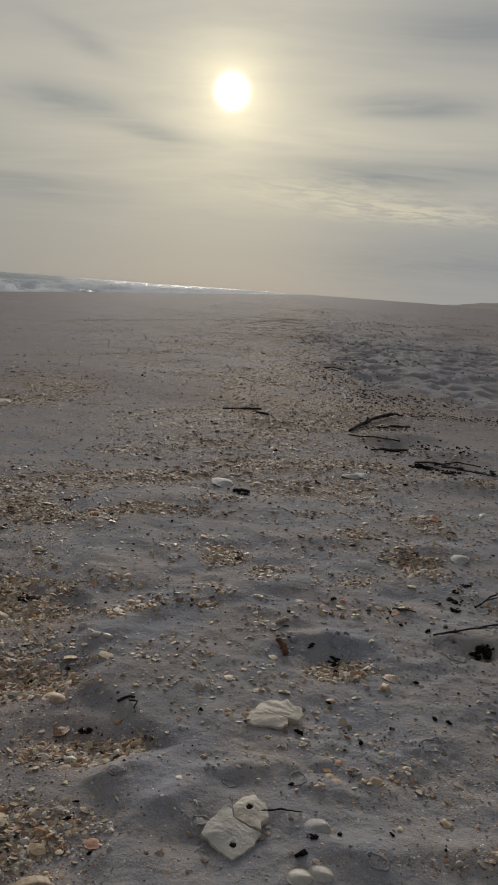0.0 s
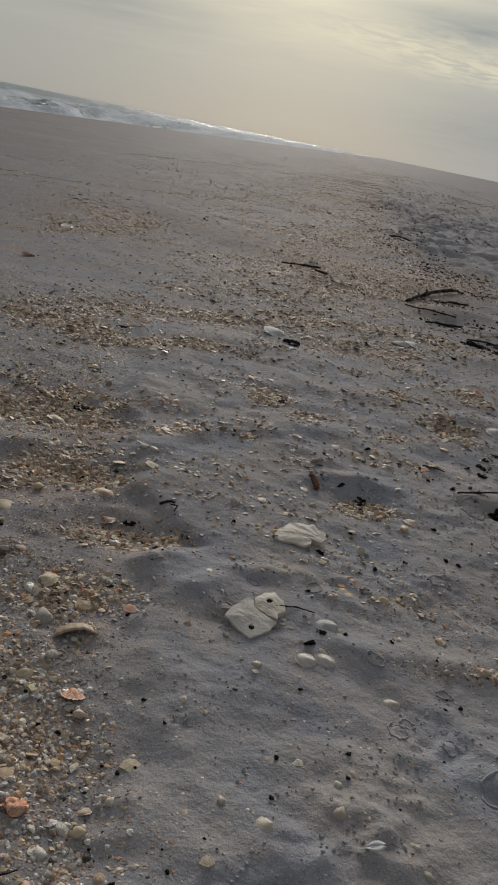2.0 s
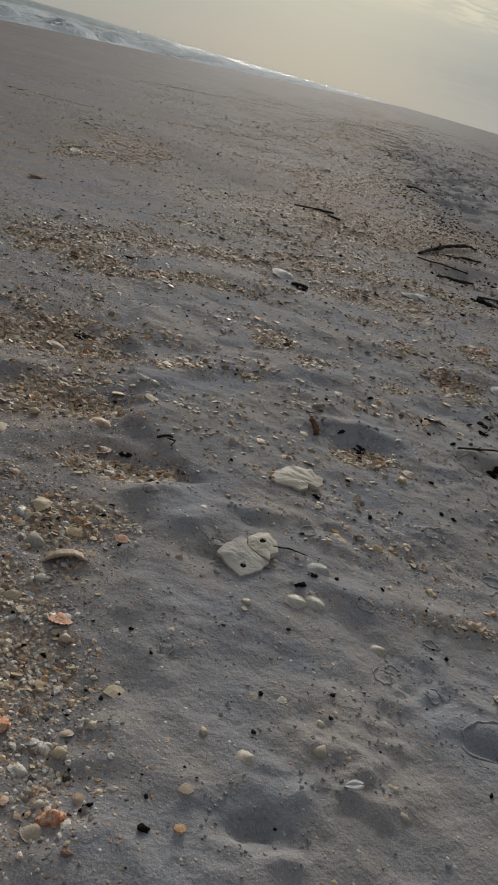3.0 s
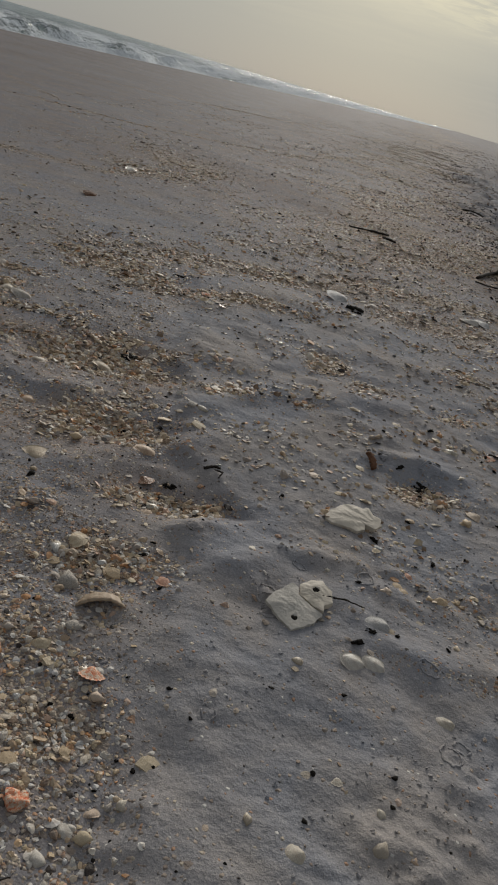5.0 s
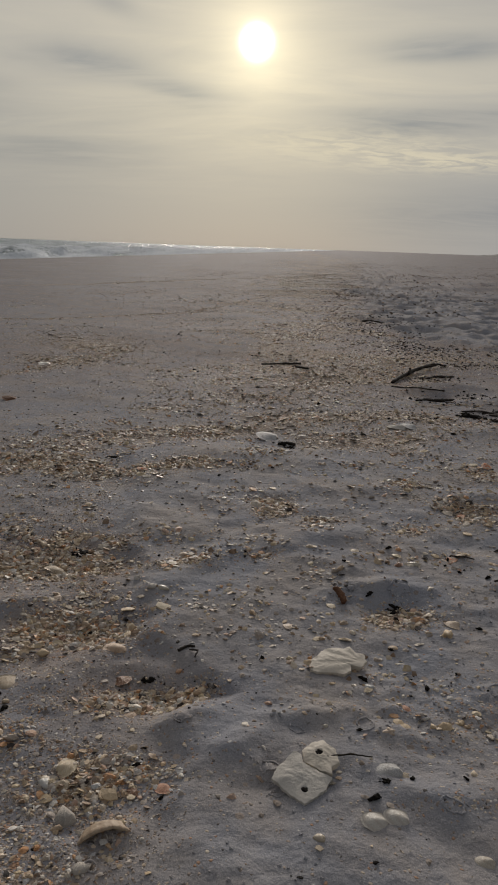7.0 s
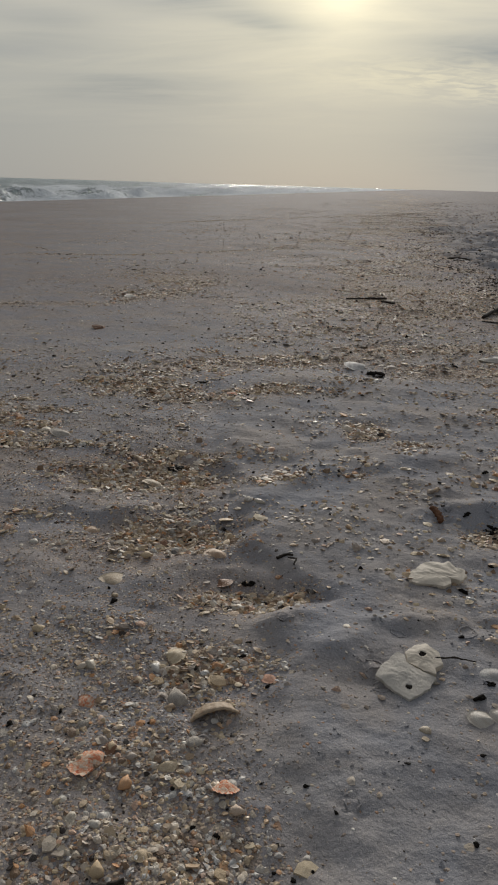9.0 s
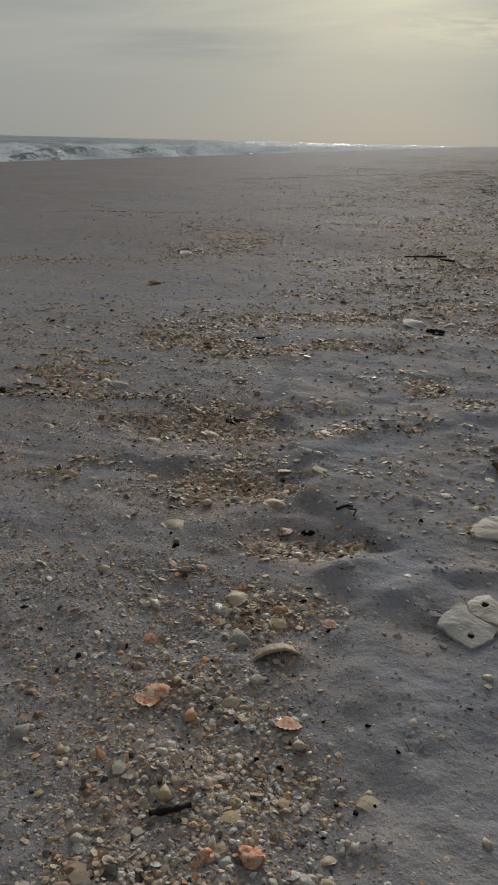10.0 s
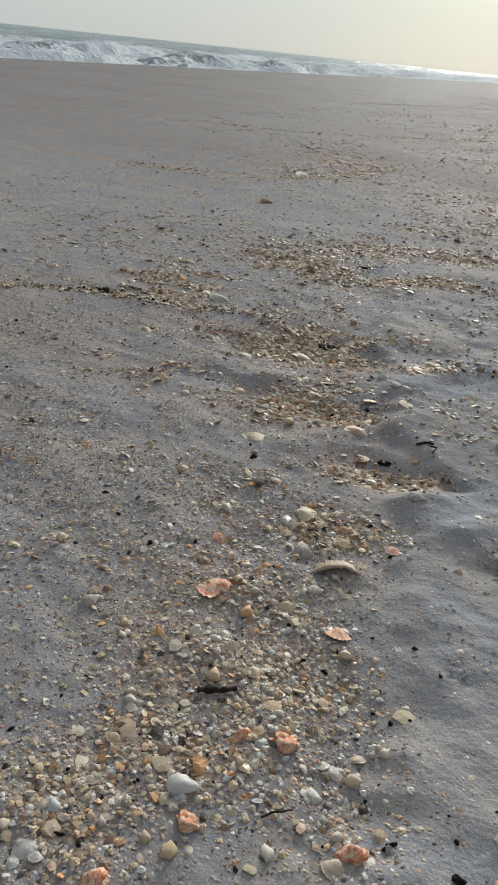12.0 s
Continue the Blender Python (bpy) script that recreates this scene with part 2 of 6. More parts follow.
def water_material():
    made, n = material("sea_water")
    p = place(n)
    foam = n.attribute("foam")
    lace = n.noise(n.stretch(p, (1.0, 0.45, 1.0)), 1.3, 7.0, 0.72, 1.2)
    fleck = n.noise(n.stretch(p, (1.0, 0.6, 1.0)), 3.0, 4.0, 0.6)
    cover = n.m("ADD", n.m("ADD", foam, n.m("MULTIPLY", n.m("SUBTRACT", lace, 0.52), 2.6)), n.m("MULTIPLY", n.m("SUBTRACT", fleck, 0.5), 0.8))
    swell = n.noise(n.stretch(p, (1.0, 0.30, 1.0)), 0.16, 4.0, 0.6, 0.6)
    cover = n.m("ADD", cover, n.m("MULTIPLY", n.m("SUBTRACT", swell, 0.56), 2.4))
    cover = n.ramp(cover, [(0.40, 0.0), (0.72, 1.0)])
    tone = n.mix(cover, n.mix(lace, (0.21, 0.26, 0.265), (0.35, 0.40, 0.40)), n.mix(fleck, (0.52, 0.56, 0.585), (0.80, 0.83, 0.85)))
    glassy = n.ramp(n.noise(n.stretch(p, (1.0, 0.5, 1.0)), 2.6, 6.0, 0.72, 0.5), [(0.54, 0.0), (0.61, 1.0)])
    rough = n.mix(cover, n.mix(glassy, (0.80, 0.80, 0.80), (0.16, 0.16, 0.16)), (0.9, 0.9, 0.9))
    ripple = n.m("ADD", n.m("ADD", n.noise(p, 2.0, 5.0, 0.6), n.m("MULTIPLY", n.noise(n.stretch(p, (1.0, 0.5, 1.0)), 0.45, 4.0, 0.6), 4.0)), n.m("MULTIPLY", cover, 0.5))
    n.surface(tone, rough, n.bump(ripple, 1.0, 0.22), n.m("MULTIPLY_ADD", glassy, 0.12, 0.01))
    return made


def plain_material(name, a, b, scale, rough, relief=0.0, gloss=0.3):
    made, n = material(name)
    p = place(n)
    f = n.noise(p, scale, 5.0, 0.62, 0.3)
    g = n.noise(p, scale * 7.0, 3.0, 0.6)
    tone = n.mix(n.m("MULTIPLY", n.m("ADD", f, g), 0.5), a, b)
    tone = n.mix(n.m("MULTIPLY", n.attribute("band"), 0.5), tone, n.mix(1.0, tone, (0.62, 0.50, 0.42), "MULTIPLY"))
    n.surface(tone, rough, n.bump(n.m("ADD", f, g), 0.6, relief) if relief else None, gloss)
    return made


def coral_material():
    """Cream shell flecked and streaked with coral red; the scales suit pieces shaped one unit across."""
    made, n = material("coral_shell")
    p = place(n)
    streak = n.noise(n.stretch(p, (1.0, 0.45, 1.0)), 6.5, 4.0, 0.65, 0.6)
    fleck = n.noise(p, 17.0, 3.0, 0.6)
    f = n.m("MULTIPLY_ADD", fleck, 0.4, n.m("MULTIPLY", streak, 0.6))
    tone = n.ramp(f, [(0.40, (0.52, 0.12, 0.05)), (0.48, (0.66, 0.30, 0.17)), (0.54, (0.62, 0.46, 0.34)), (0.64, (0.66, 0.57, 0.46))])
    n.surface(tone, 0.7, n.bump(f, 0.7, 0.0012), 0.2)
    return made


SAND = sand_material()
MIXED = [(0.0, (0.56, 0.445, 0.31)), (0.18, (0.66, 0.585, 0.48)), (0.34, (0.48, 0.365, 0.25)), (0.46, (0.47, 0.41, 0.355)), (0.58, (0.58, 0.325, 0.165)),
         (0.64, (0.60, 0.49, 0.33)), (0.74, (0.26, 0.18, 0.12)), (0.83, (0.62, 0.43, 0.32)), (0.89, (0.68, 0.65, 0.60)), (0.96, (0.06, 0.05, 0.045))]
PALE = [(0.0, (0.60, 0.57, 0.51)), (0.3, (0.54, 0.49, 0.40)), (0.55, (0.62, 0.61, 0.58)), (0.75, (0.52, 0.53, 0.53)), (0.9, (0.48, 0.41, 0.31))]
WARM = [(0.0, (0.62, 0.48, 0.31)), (0.35, (0.62, 0.37, 0.20)), (0.45, (0.64, 0.54, 0.38)), (0.75, (0.60, 0.33, 0.22)), (0.82, (0.64, 0.52, 0.41))]
SALTED = [(0.0, (0.12, 0.085, 0.065)), (0.15, (0.32, 0.235, 0.165)), (0.34, (0.54, 0.425, 0.28)), (0.56, (0.54, 0.31, 0.15)), (0.64, (0.64, 0.54, 0.39)), (0.80, (0.76, 0.72, 0.64)), (0.94, (0.05, 0.042, 0.036))]
DULL = [(0.0, (0.38, 0.325, 0.275)), (0.25, (0.33, 0.285, 0.245)), (0.45, (0.46, 0.385, 0.31)), (0.62, (0.52, 0.455, 0.385)), (0.74, (0.36, 0.26, 0.19)), (0.82, (0.60, 0.56, 0.51)), (0.95, (0.10, 0.085, 0.075))]
HASH = shell_material("crushed_shell", MIXED, True, 0.62, 0.16)
BROWNMIX = shell_material("brown_wrack", [(0.0, (0.06, 0.045, 0.035)), (0.3, (0.16, 0.11, 0.08)), (0.6, (0.28, 0.20, 0.14)), (0.85, (0.55, 0.48, 0.40))], True, 0.7, 0.2)
PALEMIX = shell_material("pale_small_shell", [(0.0, (0.64, 0.60, 0.53)), (0.3, (0.62, 0.50, 0.36)), (0.5, (0.60, 0.59, 0.57)), (0.7, (0.64, 0.44, 0.26)), (0.8, (0.54, 0.53, 0.52))], True, 0.45)
LITTER = shell_material("salted_shell", SALTED, True, 0.50, 0.32)
SHINY = shell_material("shiny_shell", [(0.0, (0.14, 0.10, 0.075)), (0.2, (0.36, 0.27, 0.19)), (0.42, (0.58, 0.47, 0.32)), (0.58, (0.54, 0.33, 0.18)), (0.66, (0.70, 0.63, 0.52)), (0.93, (0.05, 0.042, 0.036))], True, 0.50, 0.30)
GRIT = shell_material("dull_grit", DULL, True, 0.68, 0.12)
PEBBLES = shell_material("worn_shell", MIXED, False, 0.55, 0.25)
WHITE = shell_material("pale_shell", PALE, False, 0.42)
CREAM = shell_material("cream_shell", [(0.0, (0.54, 0.45, 0.33)), (0.4, (0.50, 0.44, 0.36)), (0.7, (0.56, 0.42, 0.30))], False, 0.58, 0.2)
ORANGE = shell_material("warm_shell", WARM, False, 0.58, 0.2)
CORAL = coral_material()
CHAR = plain_material("black_crumbs", (0.008, 0.007, 0.006), (0.03, 0.026, 0.022), 120.0, 0.9, 0.0008, 0.05)
BARK = wood_material("dark_wet_wood", (0.012, 0.009, 0.007), (0.05, 0.038, 0.028))
BROWN = wood_material("brown_wood", (0.085, 0.038, 0.02), (0.22, 0.11, 0.06))
OYSTER = plain_material("oyster_shell", (0.48, 0.415, 0.33), (0.74, 0.665, 0.555), 45.0, 0.62, 0.0007)
CHALK = plain_material("chalky_shell", (0.40, 0.37, 0.325), (0.63, 0.585, 0.52), 60.0, 0.75, 0.0009)
GREYSHELL = plain_material("grey_shell", (0.42, 0.405, 0.39), (0.56, 0.545, 0.525), 70.0, 0.7, 0.0010)
PEACH = plain_material("peach_shell", (0.46, 0.34, 0.24), (0.66, 0.55, 0.43), 90.0, 0.6, 0.0008)
TAN = plain_material("tan_shell", (0.30, 0.215, 0.14), (0.50, 0.395, 0.28), 90.0, 0.65, 0.0008)
RUSSET = plain_material("russet_shell", (0.16, 0.075, 0.04), (0.34, 0.19, 0.11), 120.0, 0.45, 0.0006)
DUSTY = plain_material("dusty_shell", (0.36, 0.325, 0.285), (0.52, 0.47, 0.41), 90.0, 0.7, 0.0008, 0.15)
DOWN = plain_material("white_down", (0.42, 0.42, 0.42), (0.52, 0.52, 0.52), 300.0, 0.8)
WATER = water_material()
DUNE = plain_material("dune_scrub", (0.10, 0.098, 0.085), (0.20, 0.19, 0.17), 0.12, 0.95)


# ---- shapes of the land ----
LATTICE = np.random.RandomState(7).rand(256, 256)


def value_noise(x, y):
    x, y = np.asarray(x, float), np.asarray(y, float)
    i, j = np.floor(x).astype(int), np.floor(y).astype(int)
    u, v = x - i, y - j
    u, v = u * u * (3 - 2 * u), v * v * (3 - 2 * v)
    a, b = LATTICE[i % 256, j % 256], LATTICE[(i + 1) % 256, j % 256]
    c, d = LATTICE[i % 256, (j + 1) % 256], LATTICE[(i + 1) % 256, (j + 1) % 256]
    return (a + (b - a) * u) * (1 - v) + (c + (d - c) * u) * v


def fbm(x, y, octaves=4):
    total, gain, size = 0.0, 1.0, 0.0
    for k in range(octaves):
        total = total + gain * (value_noise(x * 2**k + 17.3 * k, y * 2**k + 5.1 * k) - 0.5)
        size += gain
        gain *= 0.5
    return 2 * total / size


def smooth(a, b, x):
    f = np.clip((np.asarray(x, float) - a) / (b - a), 0, 1)
    return f * f * (3 - 2 * f)


def bell(x, y, cx, cy, rx, ry, turn=0.0):
    c, s = math.cos(radians(turn)), math.sin(radians(turn))
    out = np.zeros(np.shape(x))
    at = np.hypot(x - cx, y - cy) < 3 * max(rx, ry)
    px, py = x[at] - cx, y[at] - cy
    u, v = px * c + py * s, -px * s + py * c
    out[at] = np.exp(-((u / rx) ** 2) - (v / ry) ** 2)
    return out


# The shore runs a few degrees off the y axis; u is the way out to sea from the berm's crest, v along it.
COAST = radians(3.0)
SEA = -1.45


def shore(x, y):
    u = -(x + 7.9) * math.cos(COAST) + y * math.sin(COAST)
    v = (x + 7.9) * math.sin(COAST) + y * math.cos(COAST)
    return u, v


def edge_of_sheet(y):
    """The ragged edge between the shell channel and the smooth blown sand."""
    return np.interp(y, (0.2, 0.40, 0.49, 0.57, 0.62, 0.66, 0.70, 0.73, 0.78, 0.83, 0.92, 1.1, 1.4, 1.9),
                     (0.0, -0.008, -0.04, -0.045, -0.06, -0.10, -0.07, -0.025, -0.08, -0.126, -0.143, -0.226, -0.25, -0.5))


# x, y, radius along and across, turn, height
MOUNDS = [
    (-0.065, 0.670, 0.048, 0.018, 25, 0.007), (0.060, 0.690, 0.050, 0.016, 14, 0.006), (0.0, 0.642, 0.060, 0.018, 44, 0.006),
    (-0.18, 0.785, 0.10, 0.022, 47, 0.008), (-0.285, 0.915, 0.07, 0.028, 35, 0.007), (-0.10, 1.02, 0.11, 0.022, 60, 0.007),
    (-0.09, 0.528, 0.022, 0.018, 10, 0.006), (0.215, 0.592, 0.11, 0.020, 8, 0.005), (0.175, 0.995, 0.05, 0.022, 0, 0.008),
    (0.375, 1.035, 0.07, 0.035, 8, 0.010), (0.292, 0.457, 0.022, 0.011, 0, 0.004), (0.205, 0.352, 0.028, 0.010, 20, 0.002), (0.150, 0.385, 0.018, 0.008, 0, 0.004), (0.05, 1.155, 0.10, 0.03, 25, 0.006),
    (0.19, 1.46, 0.12, 0.04, 0, 0.008), (0.42, 1.42, 0.08, 0.03, 0, 0.009), (-0.12, 1.66, 0.16, 0.05, 0, 0.007), (0.60, 2.72, 0.13, 0.07, 0, 0.020),
    (0.72, 2.45, 0.12, 0.06, 10, 0.016), (0.10, 2.80, 0.11, 0.05, 0, 0.014), (0.62, 2.02, 0.13, 0.06, 0, 0.016), (0.16, 0.35, 0.06, 0.02, 10, 0.004),
]
PITS = [
    (0.113, 0.306, 0.026, 0.013, 0, 0.008), (-0.100, 0.512, 0.016, 0.010, 22, 0.004),
    (0.172, 0.942, 0.048, 0.034, 20, 0.012), (0.386, 0.990, 0.021, 0.014, 0, 0.020), (0.290, 0.434, 0.020, 0.008, 0, 0.009),
    (-0.215, 0.850, 0.080, 0.034, 15, 0.011), (-0.31, 1.035, 0.090, 0.055, 15, 0.010), (-0.095, 0.728, 0.050, 0.028, 0, 0.009),
    (0.060, 0.600, 0.045, 0.022, 20, 0.005), (0.31, 1.18, 0.06, 0.035, 0, 0.009), (0.36, 1.33, 0.05, 0.035, 0, 0.009),
    (0.0, 1.34, 0.06, 0.03, 10, 0.007), (-0.36, 0.86, 0.09, 0.025, 8, 0.006), (0.52, 2.55, 0.10, 0.05, 0, 0.014), (0.66, 2.25, 0.10, 0.05, 0, 0.014),
]
# prints of bubbles and shells in the crust: x, y, radius
PRINTS = [
    (0.276, 0.755, 0.010), (0.207, 0.490, 0.010), (0.252, 0.482, 0.007), (0.015, 0.443, 0.008), (-0.010, 0.488, 0.005), (-0.060, 0.668, 0.010),
    (0.030, 0.610, 0.012), (0.036, 0.594, 0.008), (0.377, 0.752, 0.014), (0.350, 0.995, 0.022), (0.372, 0.847, 0.016),
    (0.262, 0.742, 0.007), (0.190, 0.985, 0.016), (0.124, 0.985, 0.009), (0.138, 1.010, 0.008), (0.118, 0.955, 0.006), (0.290, 0.735, 0.008),
    (-0.086, 0.507, 0.006), (-0.104, 0.492, 0.006), (-0.076, 0.465, 0.005), (-0.057, 0.474, 0.005), (0.215, 0.473, 0.008), (0.245, 0.505, 0.006), (0.150, 0.655, 0.007),
]


def crumbly(x, y):
    """Patches of broken crust in the nearest sand."""
    m = bell(x, y, 0.160, 0.375, 0.055, 0.045) + 1.2 * bell(x, y, 0.118, 0.305, 0.048, 0.028) + 0.9 * bell(x, y, 0.195, 0.440, 0.050, 0.040)
    m = m + 0.6 * bell(x, y, 0.01, 0.480, 0.070, 0.030) + 0.7 * bell(x, y, 0.270, 0.500, 0.060, 0.040) + 0.6 * bell(x, y, 0.10, 0.70, 0.09, 0.05) + 0.7 * bell(x, y, 0.24, 0.72, 0.09, 0.09)
    m = m + 0.8 * bell(x, y, 0.03, 0.60, 0.03, 0.05) + 0.6 * bell(x, y, 0.33, 0.92, 0.08, 0.08)
    return np.clip(m, 0, 1.2) * (0.35 + 0.9 * value_noise(x / 0.03 + 5, y / 0.025))


def trampled(x, y):
    side = np.interp(y, (2.6, 3.3, 3.7, 4.1, 4.8, 5.8, 6.6, 8.5, 19.5, 40.0), (1.3, 1.00, 0.88, 0.68, 0.52, 0.36, 0.24, 0.5, 1.5, 3.5))
    return smooth(0.0, 0.30, x - side + 0.30 * fbm(x * 1.3, y * 0.8, 3)) * smooth(2.7, 3.7, y)


def land(x, y):
    x, y = np.asarray(x, float), np.asarray(y, float)
    near = np.exp(-(np.hypot(x, y - 0.7) / 2.2) ** 2)
    seaward = smooth(0.35, 0.9, edge_of_sheet(y) - x)
    calm = 1 - 0.75 * seaward
    p, q = 0.85 * x - 0.53 * y, 0.53 * x + 0.85 * y
    z = 0.0042 * near * calm * fbm(p / 0.30 + 4, q / 0.17 + 2, 3)
    z = z + 0.0036 * near * calm * fbm(p / 0.085 + 9, q / 0.06, 2) + 0.0016 * near * calm * fbm(x / 0.022, y / 0.018, 3)
    z = z + 0.0050 * near * calm * (0.30 - np.abs(fbm(p / 0.10 + 31, q / 0.055 + 7, 3))) * (0.4 + value_noise(x / 0.2, y / 0.2 + 4))
    z = z + crumbly(x, y) * (0.0060 * (0.25 - np.abs(fbm(x / 0.035 + 3, y / 0.028 + 8, 2))) + 0.0040 * fbm(x / 0.014 + 6, y / 0.012, 2))
    # dimpled, wind-worn crust on the blown sand
    worn = smooth(0.75, 1.1, y) * (1 - smooth(2.2, 3.4, y)) * smooth(-0.25, 0.05, x + 0.15)
    z = z + worn * (0.0060 * (0.35 - np.abs(fbm(x / 0.10 + 21, y / 0.085 + 4, 3))) + 0.0022 * fbm(x / 0.03 + 3, y / 0.026, 2))
    sheet = smooth(-0.016, 0.026, x - edge_of_sheet(y) + 0.03 * fbm(x / 0.09, y / 0.06, 3))
    z = z + 0.009 * sheet * (1 - smooth(1.3, 1.9, y)) - 0.003
    for cx, cy, rx, ry, turn, h in MOUNDS:
        z = z + 0.95 * h * bell(x, y, cx, cy, rx, ry, turn)
    for cx, cy, rx, ry, turn, h in PITS:
        z = z - 1.05 * h * bell(x, y, cx, cy, rx, ry, turn)
    for cx, cy, r in PRINTS:
        at = np.hypot(x - cx, y - cy) < 3 * r
        px, py = x[at] - cx, y[at] - cy
        d = np.hypot(px, py * 1.25) / r * (1 + 0.45 * fbm(px * 60 + cx * 90, py * 60 + cy * 70, 2))
        z[at] = z[at] - 0.0026 * np.exp(-(((d - 1) / 0.17) ** 2)) + 0.0009 * np.exp(-(d**2) * 1.2)
    # middle distance: low swells, wind-worn sand on the landward side
    away = smooth(1.4, 4.0, y)
    landward = away * (1 - smooth(0.2, 1.2, -x - 0.1 * y))
    z = z + 0.012 * landward * fbm(x / 0.5, y / 0.45, 2) + 0.0055 * landward * smooth(-0.3, 0.4, x) * fbm(x / 0.16 + 3, y / 0.20, 2)
    z = z + 0.006 * smooth(3, 8, y) * fbm(x / 2.5, y / 2.0, 2)
    z = z + 0.007 * bell(x, y, 0.17, 0.365, 0.06, 0.04) * fbm(x / 0.021 + 0.31 * y / 0.021, y / 0.017, 3)
    lumps = 0.075 * (0.3 - np.abs(fbm(x / 0.16 + 9, y / 0.20, 3))) + 0.020 * np.abs(fbm(x / 0.07, y / 0.10 + 5, 2)) + 0.010 * fbm(x / 0.7, y / 0.9 + 2, 2)
    z = z + trampled(x, y) * (lumps + 0.040 * smooth(6, 12, y) * fbm(x / 0.55 + 3, y / 1.1, 2))
    # scarps left by the last tide, running along the beach
    u, v = shore(x, y)
    for k, at in enumerate((-3.4, -4.7, -5.7)):
        wander = 0.5 * fbm(v / 2.5 + 31 * k, np.zeros_like(v) + k, 3)
        z = z + 0.005 * smooth(-0.22, 0.22, u - at - wander) * smooth(1.5, 3.5, y)
    z = z - 0.015 * smooth(-5.7, -3.0, u) * smooth(1.5, 3.5, y)
    crest = 0.10 * fbm(v / 9.0, np.zeros_like(v) + 3.3, 2)
    z = z - 0.11 * np.log1p(np.exp(np.clip((u - 0.6 + 4 * crest) / 0.7, -30, 30))) * 0.7
    z = np.maximum(z, -4.0 + 0 * z)
    return z


# x, y, radius along and across, turn, how thick the shells lie
BEDS = [
    (-0.303, 1.040, 0.092, 0.060, 12, 2.0), (-0.221, 0.843, 0.078, 0.046, 14, 2.1), (-0.102, 0.716, 0.064, 0.028, 12, 1.8), (-0.126, 0.579, 0.060, 0.032, 14, 0.8),
    (-0.175, 0.235, 0.055, 0.050, 20, 0.85), (-0.145, 0.351, 0.062, 0.055, 20, 0.70), (-0.079, 0.395, 0.036, 0.045, 20, 0.85), (-0.168, 0.445, 0.060, 0.037, 20, 0.45),
    (-0.030, 0.300, 0.045, 0.050, 15, 0.35), (-0.132, 0.296, 0.060, 0.027, 20, 0.6), (-0.26, 0.79, 0.05, 0.022, 20, 0.5), (-0.38, 1.09, 0.11, 0.035, 15, 0.7),
]
BEDS_FAR = [
    (-0.515, 1.547, 0.093, 0.09, 15, 0.7), (-0.459, 1.723, 0.15, 0.09, 15, 0.6), (-0.338, 1.48, 0.125, 0.028, 10, 1.1), (-0.214, 1.566, 0.08, 0.030, 20, 1.0),
    (-0.64, 1.28, 0.075, 0.12, 30, 1.0), (-0.496, 1.141, 0.09, 0.022, 20, 1.2), (-0.60, 1.12, 0.06, 0.035, 30, 0.8), (0.184, 0.917, 0.038, 0.028, 4, 2.0),
    (-0.197, 1.868, 0.17, 0.045, 15, 1.3), (0.202, 1.844, 0.135, 0.070, 15, 1.3), (0.235, 2.15, 0.17, 0.060, 15, 0.7), (0.026, 2.065, 0.16, 0.05, 15, 0.9),
    (-0.001, 1.314, 0.048, 0.055, 29, 1.1), (0.346, 1.329, 0.065, 0.065, 20, 1.0), (0.243, 1.225, 0.042, 0.028, 19, 0.7), (0.288, 1.119, 0.042, 0.022, 17, 1.0),
]
POCKETS = [
    (-0.117, 1.039, 0.037, 0.024, 5, 1.0), (-0.002, 1.079, 0.030, 0.020, 12, 0.7), (-0.064, 1.154, 0.037, 0.030, 21, 0.5), (0.441, 1.569, 0.054, 0.042, 15, 0.9),
    (0.269, 1.471, 0.075, 0.045, 15, 0.6), (0.092, 1.263, 0.040, 0.026, 15, 0.7), (-0.162, 1.555, 0.10, 0.030, 10, 0.6), (-0.283, 1.817, 0.19, 0.045, 20, 1.0),
    (-0.919, 3.45, 0.20, 0.30, 30, 0.9), (-0.894, 2.926, 0.16, 0.12, 20, 0.8), (0.507, 3.45, 0.30, 0.27, 20, 0.6), (0.041, 3.058, 0.24, 0.30, 20, 0.7),
    (-0.072, 2.36, 0.24, 0.11, 15, 0.7), (-0.331, 2.114, 0.10, 0.07, 15, 0.8), (0.22, 0.70, 0.09, 0.07, 8, 0.35), (0.26, 0.585, 0.10, 0.012, 8, 0.7),
]


# thin lines of litter left by single waves
STRANDS = [
    (((-2.95, 3.70), (-2.2, 4.05), (-1.4, 4.5), (-0.72, 5.3), (-0.45, 6.5), (-0.1, 8.5)), 0.035, 0.8),
    (((-3.2, 5.6), (-2.5, 4.9), (-1.95, 4.45)), 0.03, 0.6),
    (((-3.2, 7.0), (-2.3, 8.1), (-1.2, 10.5), (-0.2, 13.0)), 0.05, 0.9),
    (((-1.1, 0.93), (-0.85, 1.0), (-0.78, 1.06), (-0.68, 1.10), (-0.6, 1.10), (-0.5, 1.135), (-0.40, 1.15)), 0.011, 1.3),
    (((-0.95, 3.38), (-0.74, 3.34), (-0.78, 3.0), (-0.95, 2.6), (-1.3, 2.45), (-1.9, 2.5)), 0.05, 0.7),
    (((-0.62, 1.52), (-0.40, 1.50), (-0.26, 1.47), (-0.16, 1.60)), 0.045, 0.45),
]


